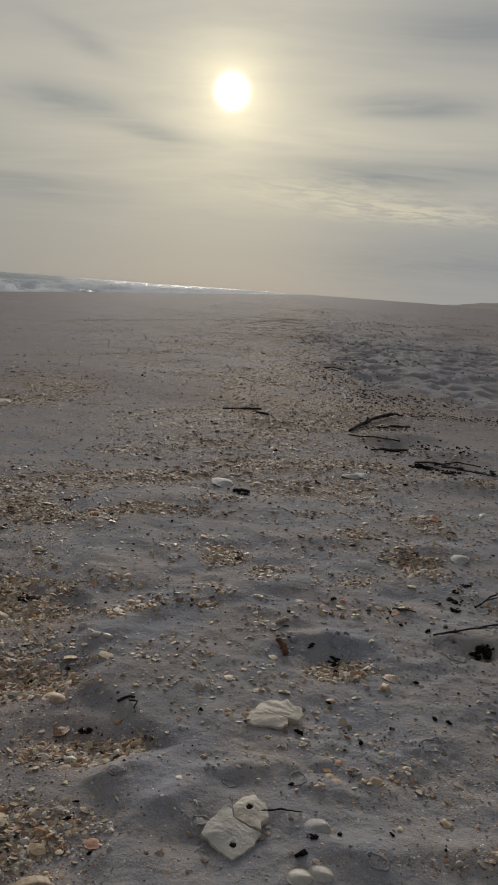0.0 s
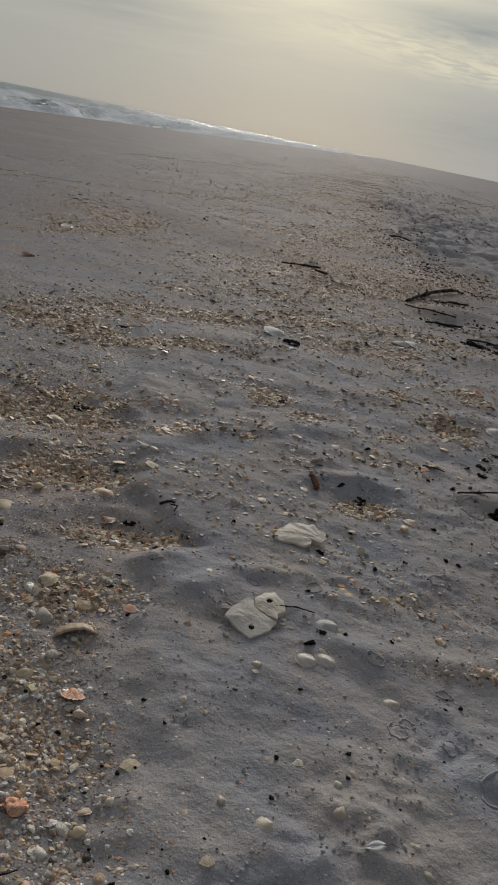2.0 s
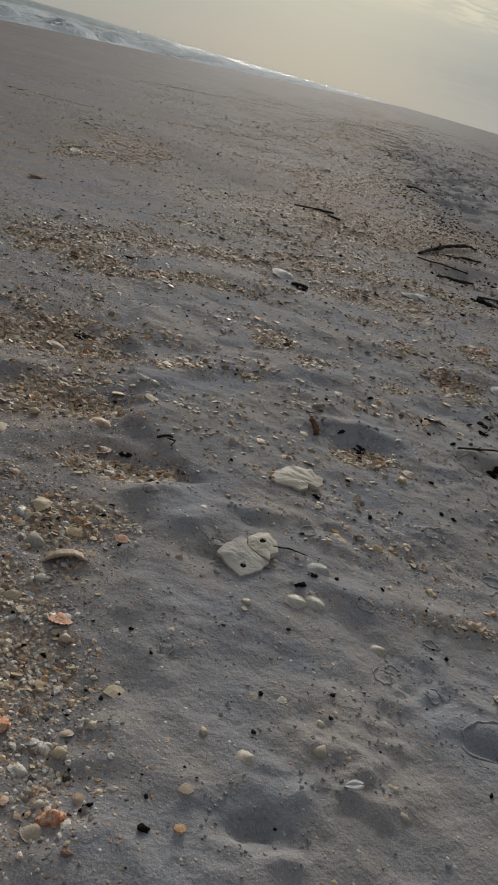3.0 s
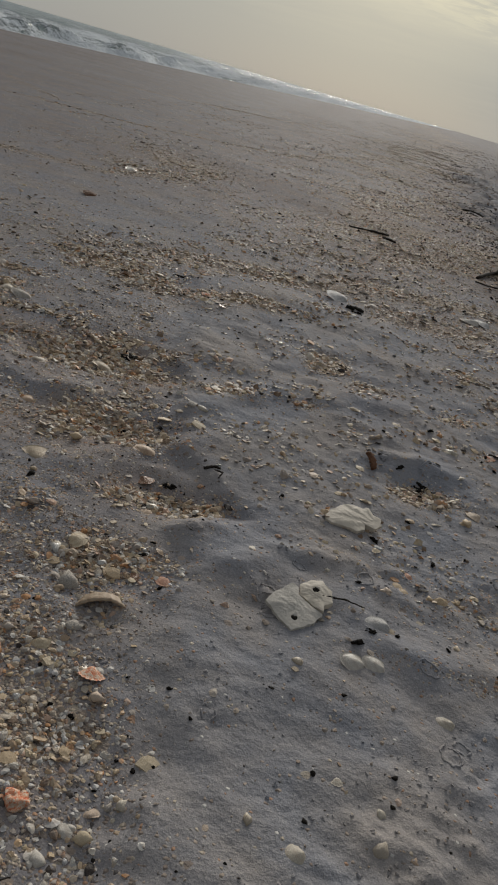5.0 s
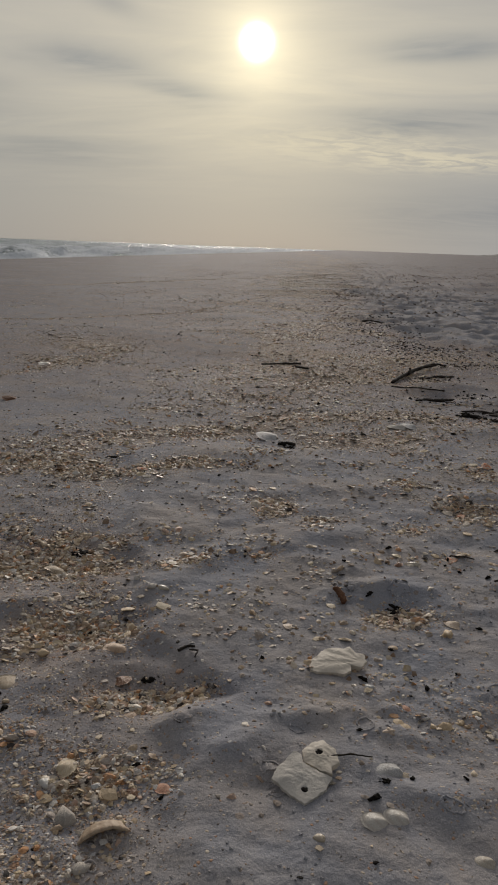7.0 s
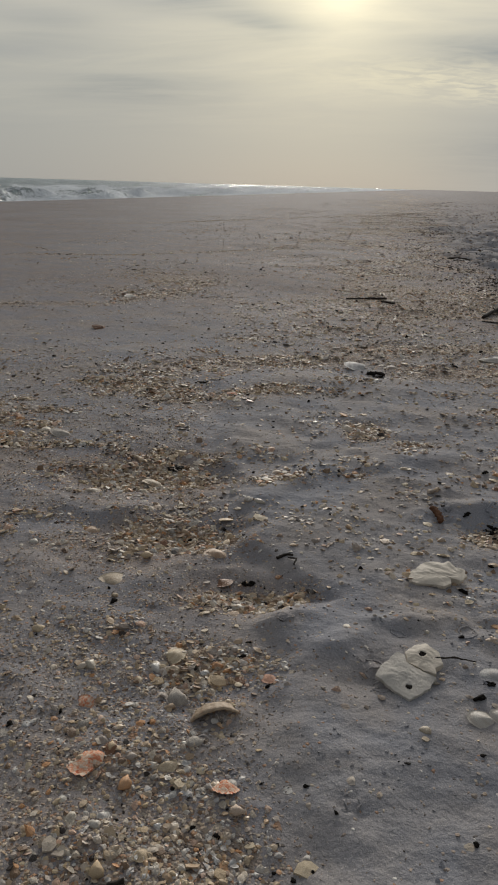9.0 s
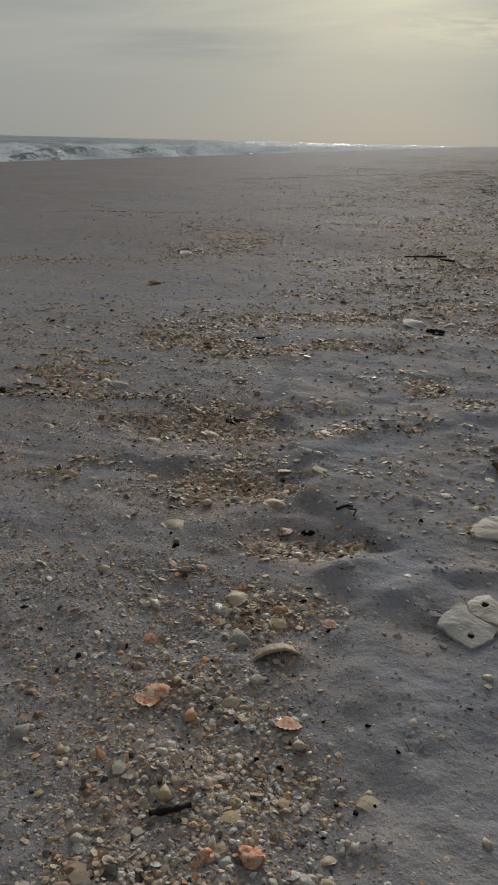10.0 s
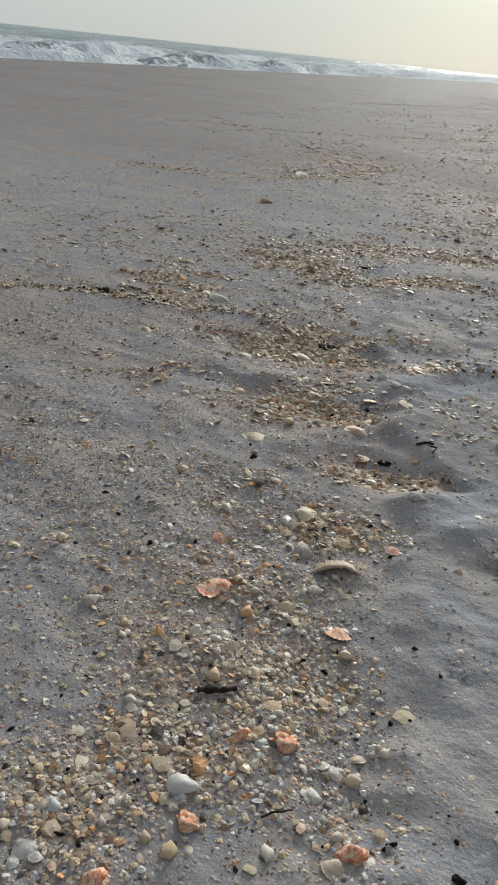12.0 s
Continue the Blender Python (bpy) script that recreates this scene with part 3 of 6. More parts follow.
def strand(x, y, points, width):
    """Nearness to a wandering line through points."""
    xs, ys = [p[0] for p in points], [p[1] for p in points]
    at = (x > min(xs) - 4 * width) & (x < max(xs) + 4 * width) & (y > min(ys) - 4 * width) & (y < max(ys) + 4 * width)
    out = np.zeros(np.shape(x))
    x, y = x[at], y[at]
    x, y = x + 0.5 * width * fbm(x / (4 * width), y / (4 * width), 2), y + width * fbm(x / (6 * width) + 5, y / (6 * width), 3)
    best = np.full(np.shape(x), 1e9)
    for (ax, ay), (bx, by) in zip(points, points[1:]):
        f = np.clip(((x - ax) * (bx - ax) + (y - ay) * (by - ay)) / ((bx - ax) ** 2 + (by - ay) ** 2), 0, 1)
        best = np.minimum(best, np.hypot(x - ax - f * (bx - ax), y - ay - f * (by - ay)))
    out[at] = np.exp(-((best / width) ** 2))
    return out


def shelliness(x, y):
    """How thickly broken shell covers the sand."""
    x, y = np.asarray(x, float), np.asarray(y, float)
    d = 0.0
    for cx, cy, rx, ry, turn, k in BEDS + BEDS_FAR + POCKETS:
        d = d + k * bell(x, y, cx, cy, rx, ry, turn)
    for points, width, k in STRANDS:
        d = d + k * strand(x, y, points, width)
    middle = np.interp(y, (1.6, 2.3, 3.3, 5.6, 9.0, 30.0), (0.05, 0.10, 0.16, 0.08, 0.16, 0.9))
    width = np.interp(y, (1.6, 2.3, 5.6, 9.0, 30.0), (0.30, 0.38, 0.55, 0.70, 1.3))
    drifts = 0.18 + 1.25 * smooth(0.38, 0.70, 0.5 + 0.5 * fbm(x / 0.40 + 7, y / 0.26, 4)) * (0.5 + smooth(0.35, 0.7, value_noise(x / 0.11 + 2, y / 0.07)))
    d = d + 1.0 * np.exp(-(((x - middle) / width) ** 2)) * smooth(1.5, 2.2, y) * drifts + 0.03 * smooth(1.4, 2.0, y) * drifts
    seaward = smooth(-0.02, 0.10, edge_of_sheet(y) - x) * (1 - smooth(0.7, 1.7, -x - 0.45 * y))
    d = d + 0.32 * seaward * smooth(0.2, 0.5, y) * (1 - 0.92 * smooth(1.2, 2.3, y))
    patchy = 0.35 + 1.25 * smooth(0.30, 0.75, value_noise(x / 0.045 + 3, y / 0.03 + 8)) * value_noise(x / 0.16, y / 0.12) * 1.4
    patchy = patchy + (1.0 - patchy) * (smooth(1.3, 2.0, y) + 0.5 * (1 - smooth(0.5, 0.8, y)))
    return np.clip((d + 0.025) * patchy * (1 - 0.7 * trampled(x, y)), 0, 1.3)


def damp_and_shade(x, y):
    u, v = shore(x, y)
    # the middle distance is darkened for damp and for the litter's shadows
    d = 0.12 * smooth(-6.6, -4.5, u + 0.6 * fbm(x, y, 2)) + (0.90 - 0.50 * smooth(0.2, 1.4, -x - 0.1 * y)) * smooth(1.6, 3.4, y) + 0.06 * smooth(0.0, 0.5, edge_of_sheet(y) - x) + 0.30 * smooth(-0.02, 0.06, edge_of_sheet(y) - x) * (1 - smooth(0.9, 1.5, y))
    for cx, cy, rx, ry, turn, k in BEDS:
        d = d + 0.45 * k * bell(x, y, cx, cy, rx * 1.3, ry * 1.3, turn)
    return np.clip(d - (0.9 - 0.7 * smooth(5, 14, y)) * trampled(x, y), 0, 1)


def stops_of(low, high, step, growth, least, most, hold=0.0, until=0.0):
    """Grid lines, evenly set from low to high and wider and wider beyond; up to until they grow no wider than hold."""
    lines = list(np.arange(low, high, step))
    gap, at, after = step, lines[-1], []
    while at < most:
        gap = min(gap * growth, hold) if hold and at < until else gap * max(growth, 1.05)
        at += gap
        after.append(at)
    gap, at, before = step, low, []
    while at > least:
        gap *= max(growth, 1.035)
        at -= gap
        before.append(at)
    return np.array(before[::-1] + lines + after)


def sheet_mesh(name, x, y, z, fields):
    rows, columns = x.shape
    mesh = bpy.data.meshes.new(name)
    i = np.arange(rows * columns).reshape(rows, columns)
    quads = np.stack([i[:-1, :-1], i[:-1, 1:], i[1:, 1:], i[1:, :-1]], -1).reshape(-1, 4)
    fill_mesh(mesh, np.stack([x, y, z], -1).reshape(-1, 3), quads.ravel(), np.full(len(quads), 4), True)
    for key, values in fields.items():
        mesh.attributes.new(key, "FLOAT", "POINT").data.foreach_set("value", np.ascontiguousarray(values, dtype=np.float32).ravel())
    return mesh


def fill_mesh(mesh, verts, corners, counts, soft):
    mesh.vertices.add(len(verts))
    mesh.vertices.foreach_set("co", np.ascontiguousarray(verts, dtype=np.float32).ravel())
    mesh.loops.add(len(corners))
    mesh.loops.foreach_set("vertex_index", np.ascontiguousarray(corners, dtype=np.int32))
    mesh.polygons.add(len(counts))
    starts = np.concatenate([[0], np.cumsum(counts)[:-1]])
    mesh.polygons.foreach_set("loop_start", np.ascontiguousarray(starts, dtype=np.int32))
    mesh.polygons.foreach_set("use_smooth", np.full(len(counts), soft))
    mesh.update(calc_edges=True)


def make_ground():
    xs = stops_of(-0.31, 0.38, 0.0044, 1.036, -4800, 4800, 0.025, 1.8)
    ys = stops_of(0.24, 0.95, 0.0042, 1.027, -60, 4800, 0.034, 8.0)
    x, y = np.meshgrid(xs, ys)
    mesh = sheet_mesh("ground", x, y, land(x, y), {"shelly": shelliness(x, y), "damp": damp_and_shade(x, y)})
    mesh.materials.append(SAND)
    return tagged(new("ground", mesh), "grey-brown beach sand strewn with crushed shell, sloping to the sea", "ground", kind="structure")


def make_water():
    us = stops_of(9.0, 50.0, 0.32, 1.05, 5.0, 4800)
    vs = stops_of(8.0, 60.0, 0.40, 1.05, -40, 4800)
    u, v = np.meshgrid(us, vs)
    z = SEA + 0 * u
    foam = 0.62 + 0.38 * (1 - smooth(40, 140, u))
    fade = np.exp(-((v / 400.0) ** 2))
    rows = ((13.5, 0.30), (18, 0.55), (23, 0.62), (28.5, 0.88), (35, 0.95), (42.5, 1.05), (51, 1.0), (62, 0.85), (76, 0.55), (98, 0.45), (130, 0.35))
    for k, (at, high) in enumerate(rows):
        wob = (2.4 + 0.06 * at) * fbm(v / 17.0 + 13 * k, np.zeros_like(v) + 1.7 * k, 4)
        d = u - at - wob
        rise = high * np.clip(0.45 + 1.5 * fbm(v / 7.5 + 7 * k, np.zeros_like(v) + 4.1 * k, 3), 0.05, 1.25) * fade
        shape = np.where(d < 0, np.exp(-((d / (0.5 + 0.010 * at)) ** 2)), np.exp(-((d / (1.3 + 0.03 * at)) ** 2)))
        z = z + rise * shape
        broken = np.clip(0.35 + 2.6 * fbm(v / 9.0 + 3 * k, np.zeros_like(v) + 9.0 * k, 3), 0, 1) * (1 - float(smooth(50, 100, at)))
        foam = foam + 0.60 * broken * np.exp(-((np.minimum(d, 0) / 1.9) ** 2)) * (d < 0.25) * (rise > 0.12) + 0.15 * broken * shape
        foam = foam - 0.12 * (1 - broken) * np.exp(-(((d + 0.5) / 0.9) ** 2)) * (rise > 0.15)
        z = z + broken * 0.12 * np.clip(fbm(u / 1.3, v / 1.6, 3), -0.3, 1) * np.exp(-((d / 1.6) ** 2))
    z = z + 0.08 * fbm(u / 1.6, v / 2.6, 4) * np.exp(-u / 400)
    x = -7.9 - u * math.cos(COAST) + v * math.sin(COAST)
    y = u * math.sin(COAST) + v * math.cos(COAST)
    mesh = sheet_mesh("water", x, y, z, {"foam": foam})
    mesh.materials.append(WATER)
    tagged(new("water", mesh), "grey-green sea with white breaking waves along the beach", "sea", kind="structure")


def make_dunes():
    """Low dunes far along the beach on the landward side."""
    a, b = np.meshgrid(np.linspace(0, 1, 160), np.linspace(0, 1, 14))
    y = 190 + 420 * a
    x = 112 + 120 * b
    tall = (2.2 + 4.4 * np.clip(0.5 + 1.2 * fbm(y / 90, b * 1.5, 4), 0, 1)) * (1 - smooth(0.55, 1.0, a))
    z = tall * np.sin(np.pi * np.clip(b * 1.05, 0, 1)) ** 0.7 + 0.8 * fbm(y / 14, x / 9, 3) - 0.3
    z[0], z[-1] = -0.6, -0.6
    mesh = sheet_mesh("dune_ridge", x, y, z, {})
    mesh.materials.append(DUNE)
    tagged(new("dune_ridge", mesh), "distant low dunes with scrub along the beach", "dune", kind="structure")


GROUND = make_ground()
make_water()
make_dunes()


# ---- building things ----
def on_sand(x, y):
    return float(land(np.array([x]), np.array([y]))[0])


def link(name, mesh, mat, m=None, parent=None):
    ob = new(name, mesh)
    if not mesh.materials:
        mesh.materials.append(mat)
    if parent is not None:
        ob.parent = parent
    if m is not None:
        ob.matrix_local = m
    return ob


def part(name, bm, mat, parent, label="", m=None):
    mesh = bpy.data.meshes.new(name)
    bm.to_mesh(mesh)
    bm.free()
    for face in mesh.polygons:
        face.use_smooth = True
    return tagged(link(name, mesh, mat, m, parent), label)


def valve_mesh(name, ribs, high, wide, across=13, along=6, thick=0.035):
    """One half of a bivalve, 1 long, hinge at -y, hollow below, with a wall of some thickness."""
    outer, inner, bands = [], [], []
    for j in range(along + 1):
        s = j / along
        for i in range(across):
            f = -1 + 2 * i / (across - 1)
            phi = f * radians(78)
            reach = 0.98 * math.cos(phi * 0.62) ** 0.8 * (1 + 0.012 * math.cos(ribs * phi * 2))
            x, y = wide * reach * s * math.sin(phi), -0.45 + reach * s * math.cos(phi)
            crown = high * (1 - f * f * 0.85) * math.sin(math.pi * (0.06 + 0.94 * s) ** 0.55) * (1 if s else 0.2)
            rib = 0.022 * s * (1 if ribs else 0) * (1 if i % 2 else -1) + 0.010 * math.sin(s * 26)
            outer.append((x, y, max(crown, 0) + rib + thick * 0.6))
            bands.append((0.55 * (i % 2) if ribs else 0.0) + (0.45 if j % 3 == 1 else 0.0))
            inner.append((x * 0.93, -0.02 + y * 0.93, max(crown - thick, -0.01) + rib * 0.5))
    k, faces = across * (along + 1), []
    for j in range(along):
        for i in range(across - 1):
            a = j * across + i
            quad = (a, a + 1, a + 1 + across, a + across)
            faces.append(quad)
            faces.append(tuple(q + k for q in quad[::-1]))
    rim = [j * across for j in range(along + 1)] + [along * across + i for i in range(1, across)] + [j * across + across - 1 for j in range(along - 1, -1, -1)]
    faces += [(a, a + k, b + k, b) for a, b in zip(rim, rim[1:])]
    mesh = bpy.data.meshes.new(name)
    mesh.from_pydata(outer + inner, [], faces)
    mesh.attributes.new("band", "FLOAT", "POINT").data.foreach_set("value", bands + [0.0] * k)
    mesh.polygons.foreach_set("use_smooth", [True] * len(mesh.polygons))
    return mesh


def pebble_mesh(name, seed, flat, rings=4, sides=8, rough=0.22):
    """A worn lump, about 1 across, with no two sides alike."""
    r = random.Random(seed)
    shift = Vector((r.uniform(0, 50), r.uniform(0, 50), r.uniform(0, 50)))
    verts = [(0, 0, 0.5 * flat)]
    for j in range(1, rings):
        for i in range(sides):
            a, b = math.pi * j / rings, 2 * math.pi * i / sides
            d = Vector((math.sin(a) * math.cos(b), math.sin(a) * math.sin(b), math.cos(a)))
            k = 0.5 * (1 + rough * 2 * noise.noise(d * 1.3 + shift))
            verts.append((d.x * k, d.y * k * 0.8, d.z * k * flat))
    verts.append((0, 0, -0.5 * flat))
    faces = [(0, 1 + i, 1 + (i + 1) % sides) for i in range(sides)]
    for j in range(rings - 2):
        for i in range(sides):
            a, b = 1 + j * sides + i, 1 + j * sides + (i + 1) % sides
            faces.append((a, a + sides, b + sides, b))
    last, base = len(verts) - 1, 1 + (rings - 2) * sides
    faces += [(last, base + (i + 1) % sides, base + i) for i in range(sides)]
    mesh = bpy.data.meshes.new(name)
    mesh.from_pydata(verts, [], faces)
    mesh.polygons.foreach_set("use_smooth", [True] * len(mesh.polygons))
    return mesh


def flake_mesh(name, seed, corners=7, thick=0.12, curl=0.16):
    """A curved, broken flake of shell with sharp uneven edges, about 1 across."""
    r = random.Random(seed)
    ring = []
    for i in range(corners):
        a = 2 * math.pi * (i + r.uniform(-0.3, 0.3)) / corners
        k = r.uniform(0.34, 0.56)
        ring.append((k * math.cos(a), 0.78 * k * math.sin(a)))
    verts = [(0, 0, curl + thick / 2), (0, 0, curl - thick / 2)]
    verts += [(x, y, curl - 1.1 * curl * (x * x + y * y) * 4 + thick / 2) for x, y in ring]
    verts += [(x * 1.02, y * 1.02, curl - 1.1 * curl * (x * x + y * y) * 4 - thick / 2) for x, y in ring]
    faces = []
    for i in range(corners):
        a, b = 2 + i, 2 + (i + 1) % corners
        faces += [(0, a, b), (a, a + corners, b + corners, b)] + ([(1, b + corners, a + corners)] if curl > 1.0 else [])
    mesh = bpy.data.meshes.new(name)
    mesh.from_pydata(verts, [], faces)
    return mesh


def hood_mesh(name, half, high, deep, thick, across=33, along=9):
    """A buried valve seen into its hollow: an arched rim that closes towards the back, with a wall of some thickness."""
    outer, inner, bands = [], [], []
    for j in range(along + 1):
        v = j / along
        for i in range(across):
            u = math.pi * i / (across - 1)
            rib = 1 + 0.018 * math.cos(u * 22) + 0.02 * math.sin(v * 17)
            chip = 0.06 * noise.noise(Vector((u * 2.3, v * 3, 4))) * (1 - v)
            close = math.cos(v * 1.45) ** 0.8 * rib * (1 + chip)
            for ring, k in ((outer, 1.0), (inner, 1 - thick / half)):
                ring.append((-half * math.cos(u) * close * k, deep * math.sin(v * 1.45) * k, high * math.sin(u) * close * k))
            bands.append(0.9 * (i % 4 == 0) + 0.4 * (j % 3 == 1))
    k, faces = across * (along + 1), []
    for j in range(along):
        for i in range(across - 1):
            a = j * across + i
            quad = (a, a + 1, a + 1 + across, a + across)
            faces += [quad, tuple(q + k for q in quad[::-1])]
    faces += [(i, i + k, i + 1 + k, i + 1) for i in range(across - 1)]
    mesh = bpy.data.meshes.new(name)
    mesh.from_pydata(outer + inner, [], faces)
    mesh.attributes.new("band", "FLOAT", "POINT").data.foreach_set("value", bands + [0.0] * k)
    mesh.polygons.foreach_set("use_smooth", [True] * len(mesh.polygons))
    return mesh


def tube(bm, points, radii, sides=7, seed=0, knobs=0.24):
    """A knobbly tapered rod along points, closed at both ends."""
    r = random.Random(seed)
    points = [Vector(p) for p in points]
    fine, widths = [], []
    for k in range(len(points) - 1):
        for s in range(6):
            f = s / 6
            fine.append(points[k].lerp(points[k + 1], f))
            widths.append(radii[k] + (radii[k + 1] - radii[k]) * f)
    fine.append(points[-1])
    widths.append(radii[-1])
    rings = []
    for k, p in enumerate(fine):
        ahead = (fine[min(k + 1, len(fine) - 1)] - fine[max(k - 1, 0)]).normalized()
        side = ahead.cross(Vector((0.1, 0.2, 1))).normalized()
        top = side.cross(ahead)
        w = widths[k] * (1 + r.uniform(-knobs, knobs))
        bend = noise.noise_vector(p * (0.10 / max(widths[k], 1e-4)) + Vector((seed * 3.7, 0, 0)))
        p = p + (side * (r.uniform(-0.2, 0.2) + 1.8 * bend.x) + top * (r.uniform(-0.1, 0.1) + 0.6 * bend.y)) * widths[k] * (0 < k < len(fine) - 1)
        rings.append([bm.verts.new(p + (side * math.cos(a) + top * math.sin(a)) * w * (1 + r.uniform(-knobs, knobs) * 0.6))
                      for a in [2 * math.pi * i / sides for i in range(sides)]])
    for a, b in zip(rings, rings[1:]):
        for i in range(sides):
            bm.faces.new((a[i], a[(i + 1) % sides], b[(i + 1) % sides], b[i]))
    bm.faces.new(rings[0][::-1])
    bm.faces.new(rings[-1])


def slab_mesh(name, outline, long, wide, thick, seed, steps=14, sides=56, pits=(), fan=None, chips=0.05, relief=1.0):
    """A flat thick piece with a rough top and a broken rim. outline(angle) is its reach from 0 to 1."""
    r = random.Random(seed)
    shift = Vector((r.uniform(0, 90), r.uniform(0, 90), 0))
    verts, faces = [], []

    def spot(j, i):
        a = 2 * math.pi * i / sides
        k = outline(a) * (1 + chips * noise.noise(Vector((math.cos(a) * 3, math.sin(a) * 3, seed))) + 0.5 * chips * noise.noise(Vector((math.cos(a) * 8, math.sin(a) * 8, seed))) + 0.18 * chips * noise.noise(Vector((math.cos(a) * 23, math.sin(a) * 23, seed))))
        s = j / steps
        x, y = long / 2 * k * s * math.cos(a), wide / 2 * k * s * math.sin(a)
        q = Vector((x, y, 0)) / long * 5 + shift
        z = thick * (1 + relief * (0.20 * noise.noise(q) + 0.07 * noise.noise(q * 3.1) + 0.04 * noise.noise(q * 9))) + thick * 0.12 * (1 - s * s)
        z += thick * 0.006 * math.sin(14 * (q.y + 0.5 * q.x + 0.6 * noise.noise(q)))
        z -= thick * 0.30 * max(0.0, -x / long * 2) * s
        for px, py, pr, deep in pits:
            z -= deep * math.exp(-((math.hypot(x - px, y - py) / pr) ** 4))
        if fan is not None:
            # growth ridges fanning out from the hinge
            px, py, count, deep = fan
            reach = math.hypot(x - px, y - py)
            z += deep * math.sin(count * math.atan2(y - py, px - x) + 1.5 * noise.noise(q)) * min(1, reach / 0.02)
        return x, y, z

    verts.append(spot(0, 0))
    for j in range(1, steps + 1):
        verts += [spot(j, i) for i in range(sides)]
    for f, lift in ((1.01, 0.62), (0.84, 0.0)):
        for i in range(sides):
            x, y, z = spot(steps, i)
            jag = 1 + 0.05 * noise.noise(Vector((x * 300, y * 300, f * 5)))
            verts.append((x * f * jag, y * f * jag, z * lift))
    faces += [(0, 1 + i, 1 + (i + 1) % sides) for i in range(sides)]
    for j in range(steps + 1):
        for i in range(sides):
            a, b = 1 + j * sides + i, 1 + j * sides + (i + 1) % sides
            faces.append((a, a + sides, b + sides, b))
    base = 1 + (steps + 1) * sides
    faces.append(tuple(base + i for i in range(sides))[::-1])
    mesh = bpy.data.meshes.new(name)
    mesh.from_pydata(verts, [], faces)
    mesh.polygons.foreach_set("use_smooth", [True] * len(mesh.polygons))
    mesh.set_sharp_from_angle(angle=radians(38))
    return mesh


def merged(name, templates, spots, mat):
    """One mesh out of many copies of small pieces. spots: pick, x, y, z, turn, tilt x, tilt y, size."""
    all_verts, all_corners, all_counts, base = [], [], [], 0
    spots = np.asarray(spots, float)
    for k, mesh in enumerate(templates):
        mine = spots[spots[:, 0] == k]
        if not len(mine):
            continue
        co = np.array([v.co for v in mesh.vertices])
        corners = np.array([i for p in mesh.polygons for i in p.vertices])
        counts = np.array([len(p.vertices) for p in mesh.polygons])
        c, s = np.cos(mine[:, 4]), np.sin(mine[:, 4])
        tx, ty = mine[:, 5:6], mine[:, 6:7]
        vx = co[:, 0][None] * np.ones((len(mine), 1))
        vy = co[:, 1][None] * np.ones((len(mine), 1))
        vz = co[:, 2][None] + vx * tx + vy * ty
        size = mine[:, 7:8]
        x = (vx * c[:, None] - vy * s[:, None]) * size + mine[:, 1:2]
        y = (vx * s[:, None] + vy * c[:, None]) * size + mine[:, 2:3]
        z = vz * size + mine[:, 3:4]
        all_verts.append(np.stack([x, y, z], -1).reshape(-1, 3))
        all_corners.append((corners[None] + (np.arange(len(mine)) * len(co))[:, None] + base).ravel())
        all_counts.append(np.tile(counts, len(mine)))
        base += len(mine) * len(co)
    mesh = bpy.data.meshes.new(name)
    fill_mesh(mesh, np.concatenate(all_verts), np.concatenate(all_corners), np.concatenate(all_counts), False)
    mesh.materials.append(mat)
    return mesh


def strewn(rng, count, x0, x1, y0, y1, small, large, kinds, thick, tilt=0.30, spread=3.0):
    """Spots for pieces, thicker where shells lie thick."""
    out = []
    while sum(len(o) for o in out) < count:
        x, y = rng.uniform(x0, x1, 6000), rng.uniform(y0, y1, 6000)
        keep = rng.uniform(0, 1, 6000) < thick(x, y)
        x, y = x[keep], y[keep]
        size = small * (large / small) ** (rng.beta(1.2, spread, len(x)))
        z = land(x, y) + size * rng.uniform(-0.07, 0.07, len(x))
        out.append(np.stack([rng.choice(kinds, len(x)), x, y, z, rng.uniform(0, 6.283, len(x)), rng.normal(0, tilt, len(x)), rng.normal(0, tilt, len(x)), size], -1))
    return np.concatenate(out)[:count]


VALVES = [valve_mesh("valve_smooth", 0, 0.17, 1.05, 13, 9), valve_mesh("valve_round", 0, 0.24, 0.92, 13, 9), valve_mesh("valve_ribbed", 9, 0.22, 1.0, 25, 7), valve_mesh("valve_long", 0, 0.17, 0.58, 13, 8)]
LUMPS = [pebble_mesh("lump_a", 1, 0.50, 5, 9, 0.30), pebble_mesh("lump_b", 2, 0.66, 5, 9, 0.32), pebble_mesh("lump_c", 3, 0.40, 5, 9, 0.30), pebble_mesh("lump_d", 4, 0.55, 5, 9, 0.36)]
FLAKES = [flake_mesh("flake_a", 11, 8, 0.08, 0.07), flake_mesh("flake_b", 12, 7, 0.09, 0.06), flake_mesh("flake_c", 13, 7, 0.08, 0.08), flake_mesh("flake_d", 14, 9, 0.07, 0.09)]
CHUNKS = [pebble_mesh("chunk_a", 71, 0.50, 9, 16, 0.50), pebble_mesh("chunk_b", 72, 0.42, 9, 15, 0.55), pebble_mesh("chunk_c", 73, 0.5, 9, 16, 0.5)]
for chunk in CHUNKS:
    for corner in chunk.vertices:
        corner.co += 0.11 * noise.noise_vector(corner.co * 3.1) + 0.05 * noise.noise_vector(corner.co * 9)
        corner.co.z *= 0.8
SHARDS = [pebble_mesh("shard_a", 91, 0.42, 6, 11, 0.5), pebble_mesh("shard_b", 92, 0.36, 6, 10, 0.55), pebble_mesh("shard_c", 93, 0.5, 6, 11, 0.6)]
for k, shard in enumerate(SHARDS):
    for corner in shard.vertices:
        corner.co.y *= 0.75 - 0.12 * k
        corner.co += 0.08 * noise.noise_vector(corner.co * 5)
